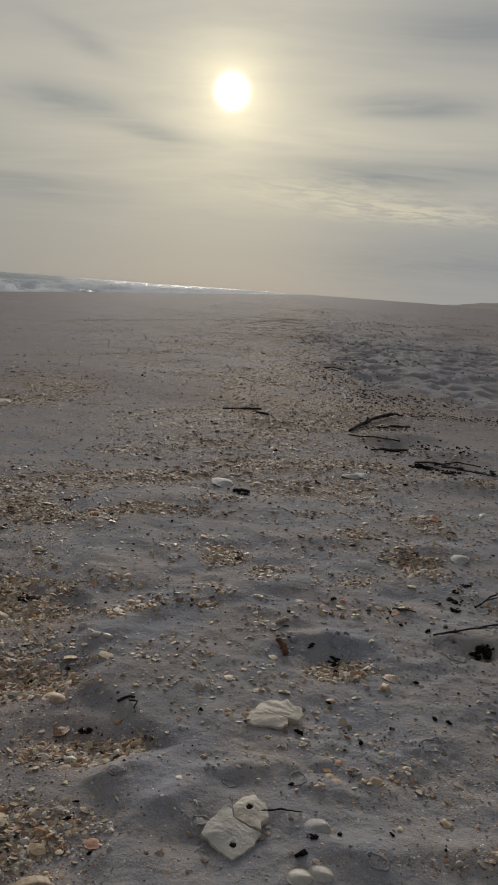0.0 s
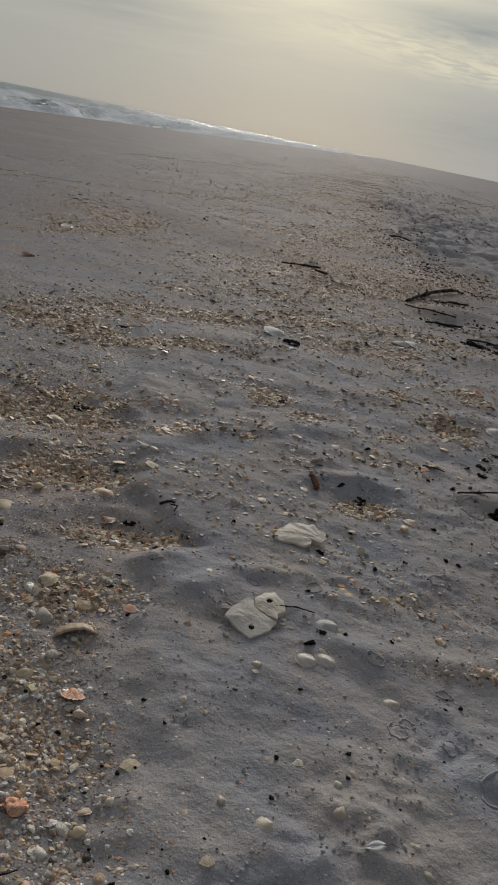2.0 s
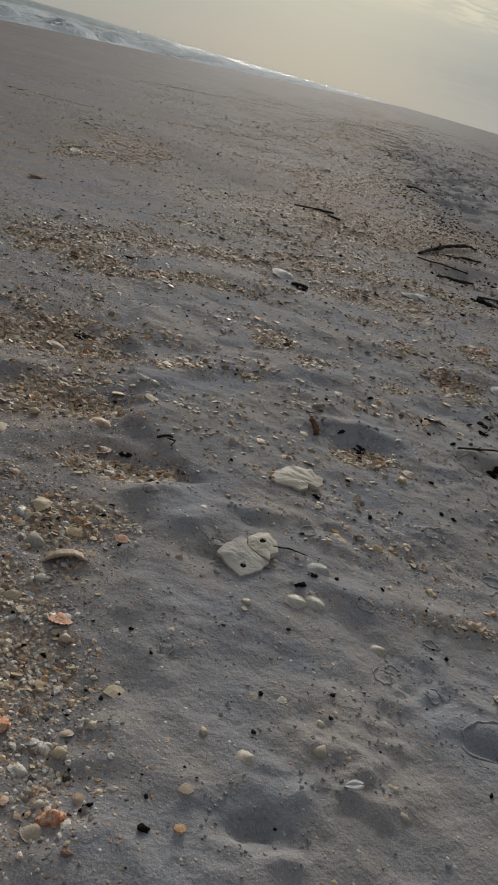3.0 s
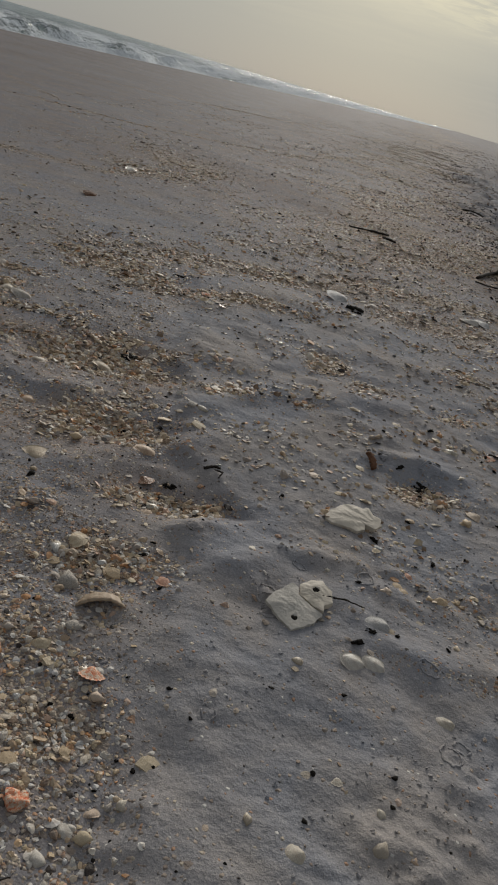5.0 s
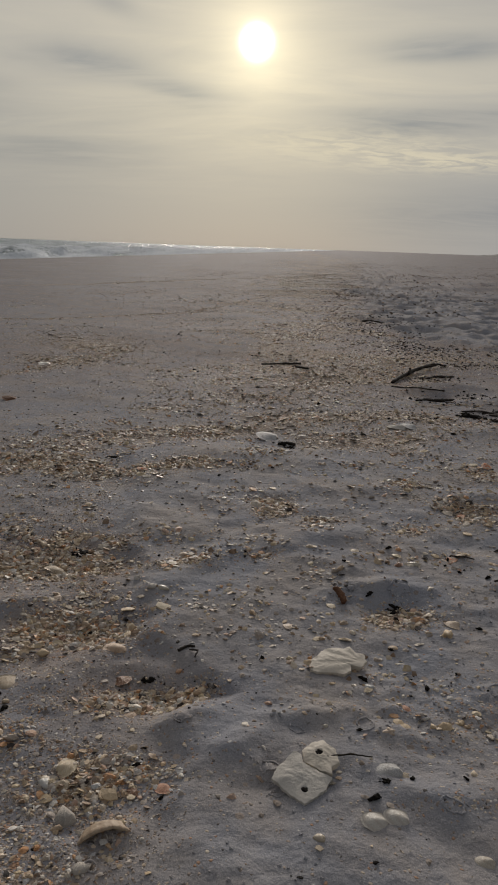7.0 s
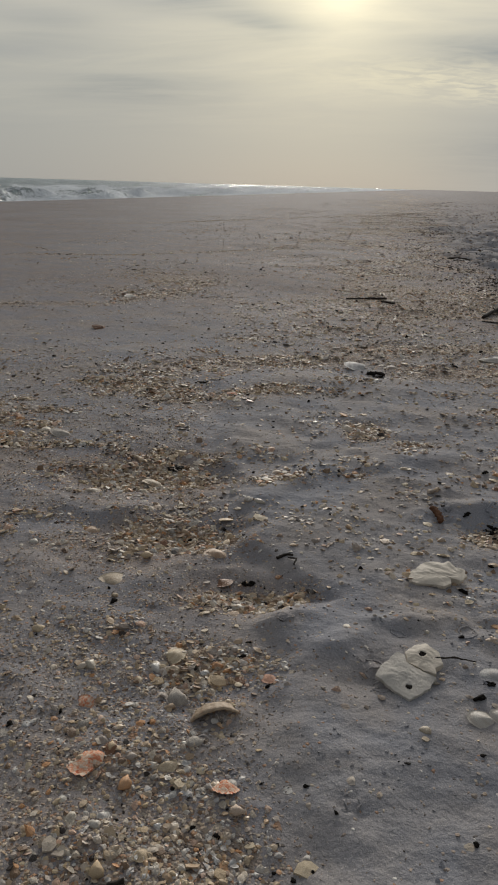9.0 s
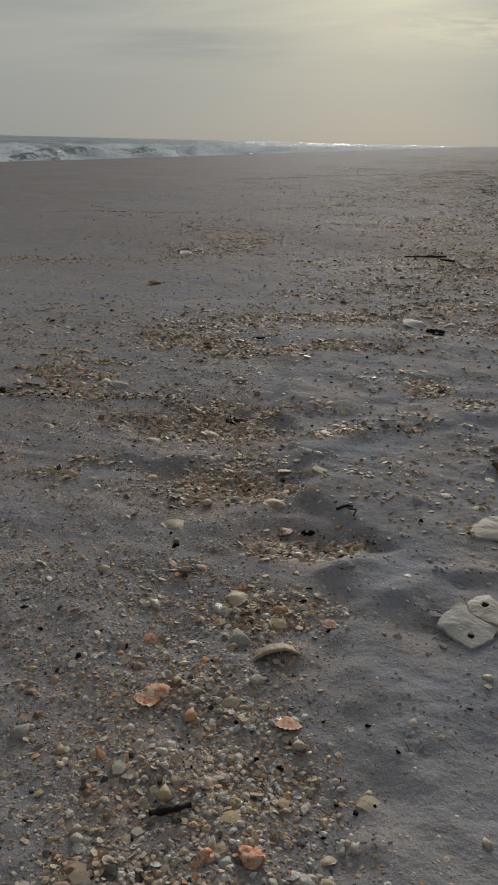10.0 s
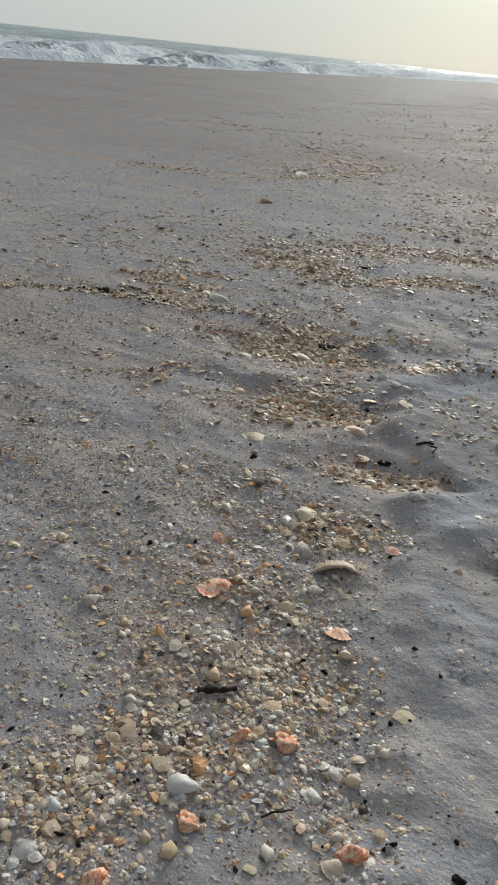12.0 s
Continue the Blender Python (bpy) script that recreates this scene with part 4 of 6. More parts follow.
PLATES = [flake_mesh("plate_a", 61, 9, 0.07, 0.03), flake_mesh("plate_b", 62, 7, 0.09, 0.04), flake_mesh("plate_c", 63, 10, 0.06, 0.05)]
CHIPS = [flake_mesh("chip_a", 31, 5, 0.16, 0.06), flake_mesh("chip_b", 32, 6, 0.14, 0.10), flake_mesh("chip_c", 33, 4, 0.18, 0.04)]
SMALL_VALVES = [valve_mesh("valve_small", 0, 0.20, 0.95, 7, 3), valve_mesh("valve_narrow", 0, 0.17, 0.65, 7, 3)]
SLIVERS = [flake_mesh("sliver_a", 81, 5, 0.22, 0.05), flake_mesh("sliver_b", 82, 6, 0.18, 0.06)]
for sliver in SLIVERS:
    for corner in sliver.vertices:
        corner.co.y *= 0.42
GRAINS = [pebble_mesh("grain_a", 51, 0.7, 2, 4, 0.4), pebble_mesh("grain_b", 52, 0.45, 2, 5, 0.5)]
TINY = [pebble_mesh("crumb_a", 21, 0.7, 3, 5, 0.4), pebble_mesh("crumb_b", 22, 0.5, 3, 6, 0.4)]


def lay(kind, mesh, mat, x, y, size, turn=0.0, tilt=0.0, lean=0.0, sink=0.0, label="", category="shell", group=""):
    ob = link(kind, copies(mesh, mat), mat)
    ob.matrix_world = pose(x, y, on_sand(x, y) - sink * size, tilt, lean, turn) @ Matrix.Diagonal((size, size, size, 1))
    return tagged(ob, label, category, group)


COPIES = {}


def copies(mesh, mat):
    key = (mesh.name, mat.name)
    if key not in COPIES:
        COPIES[key] = mesh.copy()
        COPIES[key].materials.clear()
        COPIES[key].materials.append(mat)
    return COPIES[key]


# thin crusted rims left by dried bubbles: x, y, width
RIMS = [(0.032, 0.598, 0.020), (0.036, 0.582, 0.016), (0.052, 0.668, 0.014), (0.286, 0.445, 0.0476), (0.246, 0.481, 0.0168), (0.250, 0.551, 0.0159), (0.200, 0.486, 0.0224), (0.211, 0.500, 0.0127), (0.269, 0.755, 0.0278), (0.354, 0.810, 0.0254), (0.341, 0.659, 0.0392), (0.348, 0.985, 0.0620), (0.336, 0.695, 0.0229), (0.119, 0.681, 0.0202), (0.183, 0.573, 0.0203),
        (-0.060, 0.668, 0.018), (0.030, 0.606, 0.024), (0.036, 0.590, 0.014), (-0.086, 0.507, 0.012), (-0.104, 0.490, 0.011), (-0.076, 0.465, 0.010), (0.015, 0.443, 0.014), (0.190, 0.985, 0.030), (0.124, 0.985, 0.016)]


def make_rims():
    for k, (cx, cy, wide) in enumerate(RIMS):
        bm = bmesh.new()
        loop, turn, long = 44, k * 1.3, 0.5 + 0.25 * math.sin(k * 2.1)
        at = []
        for i in range(loop):
            a = 2 * math.pi * i / loop
            way = Vector((math.cos(a), math.sin(a), 0))
            reach = 0.5 * wide * (1 + 0.42 * noise.noise(way * 1.1 + Vector((k * 5.3, 0, 0))) + 0.22 * noise.noise(way * 2.7 + Vector((0, k * 3.1, 0))))
            p, q = reach * math.cos(a), reach * math.sin(a) * (0.55 + 0.4 * long)
            at.append((cx + p * math.cos(turn) - q * math.sin(turn), cy + p * math.sin(turn) + q * math.cos(turn)))
        at = np.array(at)
        high = land(at[:, 0], at[:, 1])
        rings = []
        for i in range(loop):
            ahead = Vector((*(at[(i + 1) % loop] - at[i - 1]), 0)).normalized()
            side = Vector((ahead.y, -ahead.x, 0))
            w = 0.0009 * (1 + 0.9 * noise.noise(Vector((i * 0.31, k * 7.7, 0)))) * (0.7 + 10 * wide)
            base = Vector((at[i][0], at[i][1], high[i] + 0.0002))
            rings.append([bm.verts.new(base + side * w * 1.3 * math.cos(b) + Vector((0, 0, w * math.sin(b)))) for b in (-0.6, 0.5, 1.57, 2.6, 3.7)])
        for i in range(loop):
            for j in range(4):
                bm.faces.new((rings[i][j], rings[i][j + 1], rings[(i + 1) % loop][j + 1], rings[(i + 1) % loop][j]))
        part("crust_rim", bm, SAND, GROUND)


make_rims()


# ---- the large pieces ----
def make_large_pieces():
    def broken(points, long, wide):
        """The reach of a star-shaped polygon by angle."""
        ring = [(2 * x / long, 2 * y / wide) for x, y in points]

        def reach(a):
            c, s = math.cos(a), math.sin(a)
            best = 0.0
            for (ax, ay), (bx, by) in zip(ring, ring[1:] + ring[:1]):
                ex, ey = bx - ax, by - ay
                det = ex * s - ey * c
                if abs(det) > 1e-9:
                    t = (ex * ay - ey * ax) / det
                    f = (c * ay - s * ax) / det
                    if t > 0 and -1e-6 <= f <= 1 + 1e-6:
                        best = max(best, t)
            return best

        return reach

    rim = [(-0.0336, -0.009), (-0.0303, 0.002), (-0.0192, 0.0180), (-0.0061, 0.0255), (0.007, 0.0245), (0.0135, 0.0300), (0.020, 0.0205), (0.0289, 0.0158),
           (0.0316, 0.0045), (0.0225, -0.0060), (0.0125, -0.0020), (0.0121, -0.0140), (0.0033, -0.0205), (-0.009, -0.0180), (-0.0245, -0.0190), (-0.032, -0.0155)]
    m = slab_mesh("oyster_shell", broken(rim, 0.066, 0.052), 0.066, 0.052, 0.0085, 31, steps=20, sides=120, fan=(0.026, 0.002, 13, 0.00028), chips=0.07, relief=0.34)
    ob = link("oyster_shell", m, OYSTER)
    ob.matrix_world = pose(0.098, 0.786, on_sand(0.098, 0.786) + 0.0005, 7, 3, 2)
    tagged(ob, "broken cream oyster shell lying flat on the sand", "shell")

    root = new("split_shell")
    root.matrix_world = pose(0.063, 0.598, on_sand(0.063, 0.598) + 0.0015, 7, -2, 0)
    tagged(root, "thick chalky shell piece, split in two and bored with black holes", "shell")
    left = [(-0.0279, -0.0024), (-0.0239, 0.0089), (-0.008, 0.0309), (-0.0014, 0.0262), (-0.002, 0.0182), (0.0138, 0.0079), (0.0255, 0.0022), (0.0189, -0.011), (0.0095, -0.0205), (0.0009, -0.0285), (-0.0095, -0.0201)]
    right = [(-0.0169, 0.0093), (-0.0089, 0.0193), (0.0017, 0.0216), (0.0125, 0.0101), (0.0157, -0.0048), (0.0082, -0.0115), (0.0095, -0.0195), (-0.0014, -0.0145), (-0.0162, -0.003)]
    halves = ((left, -0.0055, -0.0044, CHALK, (0.0010, -0.0135), "pale grey half", 3, 47, 0.0028), (right, 0.0116, 0.0192, OYSTER, (-0.0020, 0.0060), "yellowish half", -3, 48, 0.0036))
    for points, cx, cy, mat, (px, py), label, tip, seed, hole in halves:
        m = slab_mesh("half", broken(points, 0.056, 0.064), 0.056, 0.064, 0.0085, seed, steps=18, sides=110, pits=((px, py, hole * 0.8, 0.002),), fan=(0.03, 0.03, 9, 0.00025), chips=0.07, relief=0.45)
        half = tagged(link("half", m, mat, pose(cx, cy, 0.0, 0, tip, 0), root), label)
        # a flattened black lump, added so the shallow pit reads as a dark hole
        bm = bmesh.new()
        bmesh.ops.create_icosphere(bm, subdivisions=3, radius=hole)
        for v in bm.verts:
            v.co.z *= 0.4
            v.co += 0.0009 * noise.noise_vector(v.co * 420 + Vector((seed, 0, 0)))
        part("bore_hole", bm, CHAR, half, "black plug set in a bored hole", pose(px, py, 0.0085))

    # an upright half-buried valve
    ob = link("cockle_shell", hood_mesh("cockle_shell", 0.0225, 0.0145, 0.020, 0.0017), TAN)
    ob.matrix_world = pose(-0.100, 0.519, on_sand(-0.100, 0.519) - 0.0045, 0, -8, 22)
    tagged(ob, "half-buried tan cockle valve standing on edge in the sand", "shell")
    ob = lay("scallop_shell", VALVES[2], CORAL, -0.186, 0.457, 0.030, 75, -6, 10, 0.12, "ribbed cream and pink scallop valve lying open side down")
    ob = lay("flat_shell", VALVES[3], GREYSHELL, 0.133, 0.612, 0.032, 94, 0, -4, 0.06, "thin translucent grey shell valve pressed into the sand")
    for x, y, s, a in ((0.1165, 0.550, 0.025, 98), (0.1350, 0.557, 0.023, 80)):
        lay("clam_shell", VALVES[3], WHITE, x, y, s, a, 14, -10, 0.02, "small white clam valve, one of an open pair", group="open pair of white valves")
    lay("clam_shell", VALVES[3], WHITE, 0.198, 0.523, 0.019, 86, 0, 0, 0.05, "small bluish white clam valve on smooth sand")
    # farther along the band
    lay("flat_shell", VALVES[0], GREYSHELL, -0.026, 1.835, 0.056, 75, 13, 2, -0.06, "flat pale grey oyster valve beside the shell band")
    lay("flat_shell", VALVES[3], CHALK, 0.318, 2.02, 0.055, 85, 4, 2, 0.04, "flat grey-brown stone-like shell, one of two together")
    lay("flat_shell", VALVES[0], GREYSHELL, 0.352, 2.04, 0.045, 85, 10, 2, -0.02, "flat grey shell leaning on another one")
    lay("dark_shell", VALVES[0], BROWN, -0.803, 2.15, 0.042, 85, 16, 0, 0.0, "dark brown mussel-like valve on bare damp sand")
    lay("white_shell", VALVES[0], WHITE, -0.925, 2.82, 0.042, 80, 10, 0, 0.0, "white clam valve lying far out on damp sand")
    lay("flat_shell", VALVES[3], DUSTY, -0.516, 1.185, 0.042, 82, 16, 0, 0.0, "greyish cream clam valve at the end of the shell line")
    lay("dark_shell", VALVES[1], GREYSHELL, 0.455, 1.372, 0.036, 60, 4, -4, 0.0, "dull grey-brown clam valve beside small shell pocket")
    lay("clam_shell", VALVES[1], PEACH, 0.248, 0.905, 0.021, 100, 10, 6, 0.02, "pinkish clam valve alone on smooth sand")


make_large_pieces()

# x, y, size of single pieces that stand out
PALE_VALVES = [
    (-0.043, 0.330, 0.0146), (-0.092, 0.328, 0.0167), (-0.103, 0.240, 0.0133), (-0.024, 0.265, 0.0138), (-0.181, 0.201, 0.0160), (-0.140, 0.377, 0.0103),
    (-0.151, 0.330, 0.0114), (-0.179, 0.400, 0.0126), (-0.252, 0.719, 0.0300), (-0.158, 0.804, 0.0249), (-0.332, 0.842, 0.0210), (-0.380, 0.965, 0.0253),
    (-0.114, 0.680, 0.0194), (-0.044, 0.329, 0.0150), (-0.308, 0.660, 0.0088), (-0.235, 0.932, 0.0142), (0.095, 0.356, 0.0168), (0.116, 0.424, 0.0080),
    (-0.546, 0.974, 0.0198), (0.140, 1.115, 0.0150), (0.092, 1.229, 0.0200), (0.069, 1.123, 0.0180),
]
PALE_LUMPS = [
    (-0.125, 0.274, 0.0208), (-0.050, 0.304, 0.0115), (-0.062, 0.255, 0.0105), (-0.029, 0.284, 0.0085), (-0.185, 0.228, 0.0112), (-0.159, 0.397, 0.0095),
    (-0.187, 0.319, 0.0099), (-0.017, 0.354, 0.0092), (-0.168, 0.577, 0.0137), (-0.227, 0.568, 0.0150), (-0.385, 0.790, 0.0120), (0.061, 0.370, 0.0081),
    (0.148, 0.409, 0.0085), (0.070, 0.527, 0.0107), (0.225, 1.075, 0.0180), (0.129, 0.747, 0.0110),
]
WARM_VALVES = [
    (-0.079, 0.333, 0.0180), (-0.076, 0.448, 0.0170), (-0.111, 0.255, 0.0150), (-0.016, 0.276, 0.0150), (-0.139, 0.201, 0.0141), (-0.214, 0.518, 0.0146),
    (-0.106, 0.325, 0.0111), (0.343, 1.329, 0.0190), (0.470, 1.655, 0.0300), (0.285, 1.110, 0.0200), (-0.270, 1.500, 0.0220),
]
WARM_LUMPS = [
    (-0.031, 0.325, 0.0115), (-0.112, 0.233, 0.0108), (-0.202, 0.206, 0.0085), (-0.145, 0.363, 0.0110), (-0.067, 0.378, 0.0105), (-0.065, 0.428, 0.0116),
    (-0.172, 0.469, 0.0087), (-0.239, 0.782, 0.0140), (-0.332, 0.446, 0.0114), (-0.151, 0.437, 0.0129), (-0.108, 0.567, 0.0175), (0.059, 0.317, 0.0118),
    (0.061, 0.289, 0.0103), (0.323, 0.627, 0.0076), (-0.090, 0.568, 0.0096),
]
WARM_FLAKES = [(0.152, 0.690, 0.0150), (0.158, 0.682, 0.0130), (0.150, 0.701, 0.0120), (-0.098, 0.357, 0.0148), (-0.012, 0.392, 0.0178), (-0.150, 0.840, 0.0200), (0.095, 0.935, 0.0160), (0.040, 0.870, 0.0180)]

CHARCOAL = [(0.124, 0.762, 0.0105), (0.191, 0.753, 0.0100), (0.284, 0.809, 0.0090), (0.119, 0.576, 0.0120), (0.154, 0.605, 0.0065), (0.264, 0.537, 0.0060), (0.202, 0.609, 0.0060), (0.278, 0.895, 0.0080), (0.113, 0.671, 0.0070), (0.162, 0.831, 0.0075), (0.282, 0.389, 0.0055), (0.179, 0.916, 0.0090), (0.229, 0.786, 0.0060)]
TAN_BITS = [(0.142, 0.670, 0.0137), (0.157, 0.719, 0.0092), (0.215, 0.698, 0.0130), (0.257, 0.636, 0.0161), (0.235, 0.872, 0.0230), (0.315, 0.624, 0.0088)]
DULL_BITS = [(0.212, 0.347, 0.0117), (0.149, 0.381, 0.0137), (0.171, 0.380, 0.0091), (0.212, 0.619, 0.0120), (0.205, 0.366, 0.0100)]
MID_CREAM = [(0.324, 1.340, 0.0274), (0.202, 1.106, 0.0177), (0.080, 1.219, 0.0191), (0.089, 1.272, 0.0212), (0.317, 1.628, 0.0199), (0.105, 1.600, 0.0176), (0.346, 1.087, 0.0140), (0.254, 1.406, 0.0205), (0.342, 1.266, 0.0217), (0.138, 1.365, 0.0167), (0.181, 1.217, 0.0124), (-0.014, 1.337, 0.0194)]
MID_ORANGE = [(0.334, 1.222, 0.0281), (0.221, 1.211, 0.0260), (0.002, 1.416, 0.0281), (0.021, 1.364, 0.0181), (0.070, 1.057, 0.0192), (0.264, 1.121, 0.0219), (0.440, 1.655, 0.0373), (-0.035, 1.394, 0.0309), (0.232, 1.055, 0.0122), (-0.022, 1.343, 0.0299), (0.341, 1.093, 0.0153)]
MID_BLACK = [(0.194, 1.134, 0.0116), (0.280, 1.109, 0.0128), (0.323, 1.039, 0.0134), (0.289, 1.065, 0.0075), (0.010, 1.763, 0.0231), (0.148, 0.970, 0.0123)]
CREAM_FLAKES = [(0.083, 0.596, 0.0110), (0.077, 0.590, 0.0090), (0.089, 0.603, 0.0090), (0.090, 0.611, 0.0080), (-0.176, 0.296, 0.0249), (-0.115, 0.235, 0.0103), (-0.177, 0.217, 0.0188), (-0.223, 0.228, 0.0131), (-0.206, 0.277, 0.0113), (-0.143, 0.280, 0.0163), (-0.214, 0.248, 0.0111), (-0.225, 0.332, 0.0109), (-0.067, 0.242, 0.0121), (-0.197, 0.202, 0.0125), (-0.154, 0.235, 0.0115), (-0.137, 0.391, 0.0112), (-0.169, 0.291, 0.0160)]

# the pieces of the hollows and of the bed below them
WHITE_BITS = [
    (-0.325, 0.899, 0.0173), (-0.130, 0.948, 0.0282), (-0.236, 0.933, 0.0206), (-0.114, 0.696, 0.0278), (-0.069, 0.725, 0.0229), (-0.090, 0.721, 0.0159), (-0.168, 0.582, 0.0220), (-0.111, 0.466, 0.0123),
    (-0.114, 0.436, 0.0110), (-0.157, 0.406, 0.0134), (-0.249, 0.480, 0.0127), (-0.166, 0.263, 0.0107), (-0.107, 0.274, 0.0075), (-0.093, 0.273, 0.0090), (-0.029, 0.308, 0.0077), (-0.021, 0.311, 0.0085),
    (-0.007, 0.274, 0.0102), (-0.018, 0.345, 0.0088), (-0.191, 0.326, 0.0117), (0.110, 1.197, 0.0113), (0.112, 0.746, 0.0102), (0.232, 0.706, 0.0094), (0.080, 0.674, 0.0082),
]
CREAM_BITS = [
    (-0.350, 1.037, 0.0177), (-0.300, 1.029, 0.0366), (-0.252, 1.105, 0.0256), (-0.218, 0.865, 0.0194), (-0.283, 0.817, 0.0203), (-0.143, 0.673, 0.0145), (-0.137, 0.642, 0.0140), (-0.151, 0.576, 0.0152),
    (-0.222, 0.482, 0.0126), (-0.183, 0.376, 0.0193), (-0.173, 0.371, 0.0156), (-0.152, 0.334, 0.0148), (-0.202, 0.280, 0.0160), (-0.142, 0.282, 0.0216), (-0.134, 0.252, 0.0093), (-0.055, 0.281, 0.0093),
    (-0.006, 0.295, 0.0105), (-0.038, 0.272, 0.0092), (-0.076, 0.432, 0.0113), (-0.129, 1.027, 0.0235), (-0.068, 0.900, 0.0134), (-0.155, 0.928, 0.0155), (-0.354, 1.083, 0.0184), (0.084, 0.708, 0.0110),
    (0.209, 0.727, 0.0095), (0.242, 0.682, 0.0159), (0.147, 0.610, 0.0144), (0.070, 0.517, 0.0109),
]
TAN_VALVES = [
    (-0.256, 0.805, 0.0177), (-0.167, 0.899, 0.0258), (-0.172, 0.933, 0.0133), (-0.265, 0.918, 0.0173), (-0.198, 0.973, 0.0114), (-0.137, 1.048, 0.0128), (-0.122, 0.896, 0.0314), (-0.106, 0.733, 0.0097),
    (-0.155, 0.597, 0.0256), (-0.112, 0.570, 0.0225), (-0.125, 0.459, 0.0151), (-0.099, 0.460, 0.0122), (-0.134, 0.431, 0.0092), (-0.111, 0.445, 0.0185), (-0.125, 0.402, 0.0097), (-0.272, 0.476, 0.0087),
    (-0.257, 0.354, 0.0090), (-0.317, 0.380, 0.0096), (-0.066, 0.385, 0.0107), (-0.052, 0.404, 0.0122), (-0.027, 0.279, 0.0093), (-0.034, 0.344, 0.0113), (0.037, 0.355, 0.0081), (-0.179, 0.558, 0.0097),
    (-0.162, 0.560, 0.0193), (-0.064, 0.581, 0.0172), (0.197, 0.684, 0.0158), (0.186, 0.684, 0.0097), (0.164, 0.713, 0.0105), (0.127, 0.741, 0.0114), (-0.122, 1.074, 0.0155),
]
GREY_BITS = [
    (-0.208, 0.894, 0.0350), (-0.165, 0.851, 0.0218), (-0.181, 0.828, 0.0200), (-0.366, 1.054, 0.0225), (-0.391, 1.103, 0.0188), (-0.138, 0.540, 0.0334), (-0.110, 0.486, 0.0232), (-0.132, 0.449, 0.0112),
    (-0.096, 0.442, 0.0128), (-0.097, 0.595, 0.0132), (-0.204, 0.492, 0.0192), (-0.040, 0.291, 0.0106), (-0.025, 0.352, 0.0105), (-0.266, 0.390, 0.0225), (-0.262, 0.469, 0.0183), (-0.231, 0.868, 0.0210),
    (-0.288, 0.932, 0.0191), (-0.144, 0.945, 0.0233),
]
BLACK_BITS = [
    (-0.244, 0.839, 0.0110), (-0.203, 0.855, 0.0133), (-0.092, 0.607, 0.0111), (-0.064, 0.569, 0.0090), (-0.138, 0.563, 0.0075), (-0.228, 0.501, 0.0072), (-0.262, 0.479, 0.0082), (-0.311, 0.506, 0.0076),
    (-0.090, 0.629, 0.0068), (-0.075, 0.407, 0.0074), (-0.142, 0.392, 0.0044), (-0.020, 0.383, 0.0059), (0.000, 0.289, 0.0112), (0.039, 0.283, 0.0110), (-0.052, 0.457, 0.0046), (-0.019, 0.457, 0.0064),
    (-0.038, 0.359, 0.0045), (-0.033, 0.387, 0.0047), (-0.171, 0.215, 0.0080), (-0.241, 0.262, 0.0065), (-0.180, 0.247, 0.0061), (-0.242, 0.675, 0.0137), (-0.111, 1.487, 0.0138), (0.299, 0.803, 0.0098),
]
BROWN_BITS = [
    (-0.138, 0.749, 0.0223), (-0.089, 0.574, 0.0171), (-0.235, 0.835, 0.0189), (-0.308, 1.103, 0.0166), (-0.262, 0.409, 0.0095), (-0.172, 0.468, 0.0135), (-0.174, 0.942, 0.0095), (-0.186, 0.227, 0.0052),
    (-0.225, 1.445, 0.0204), (0.201, 1.072, 0.0137),
]


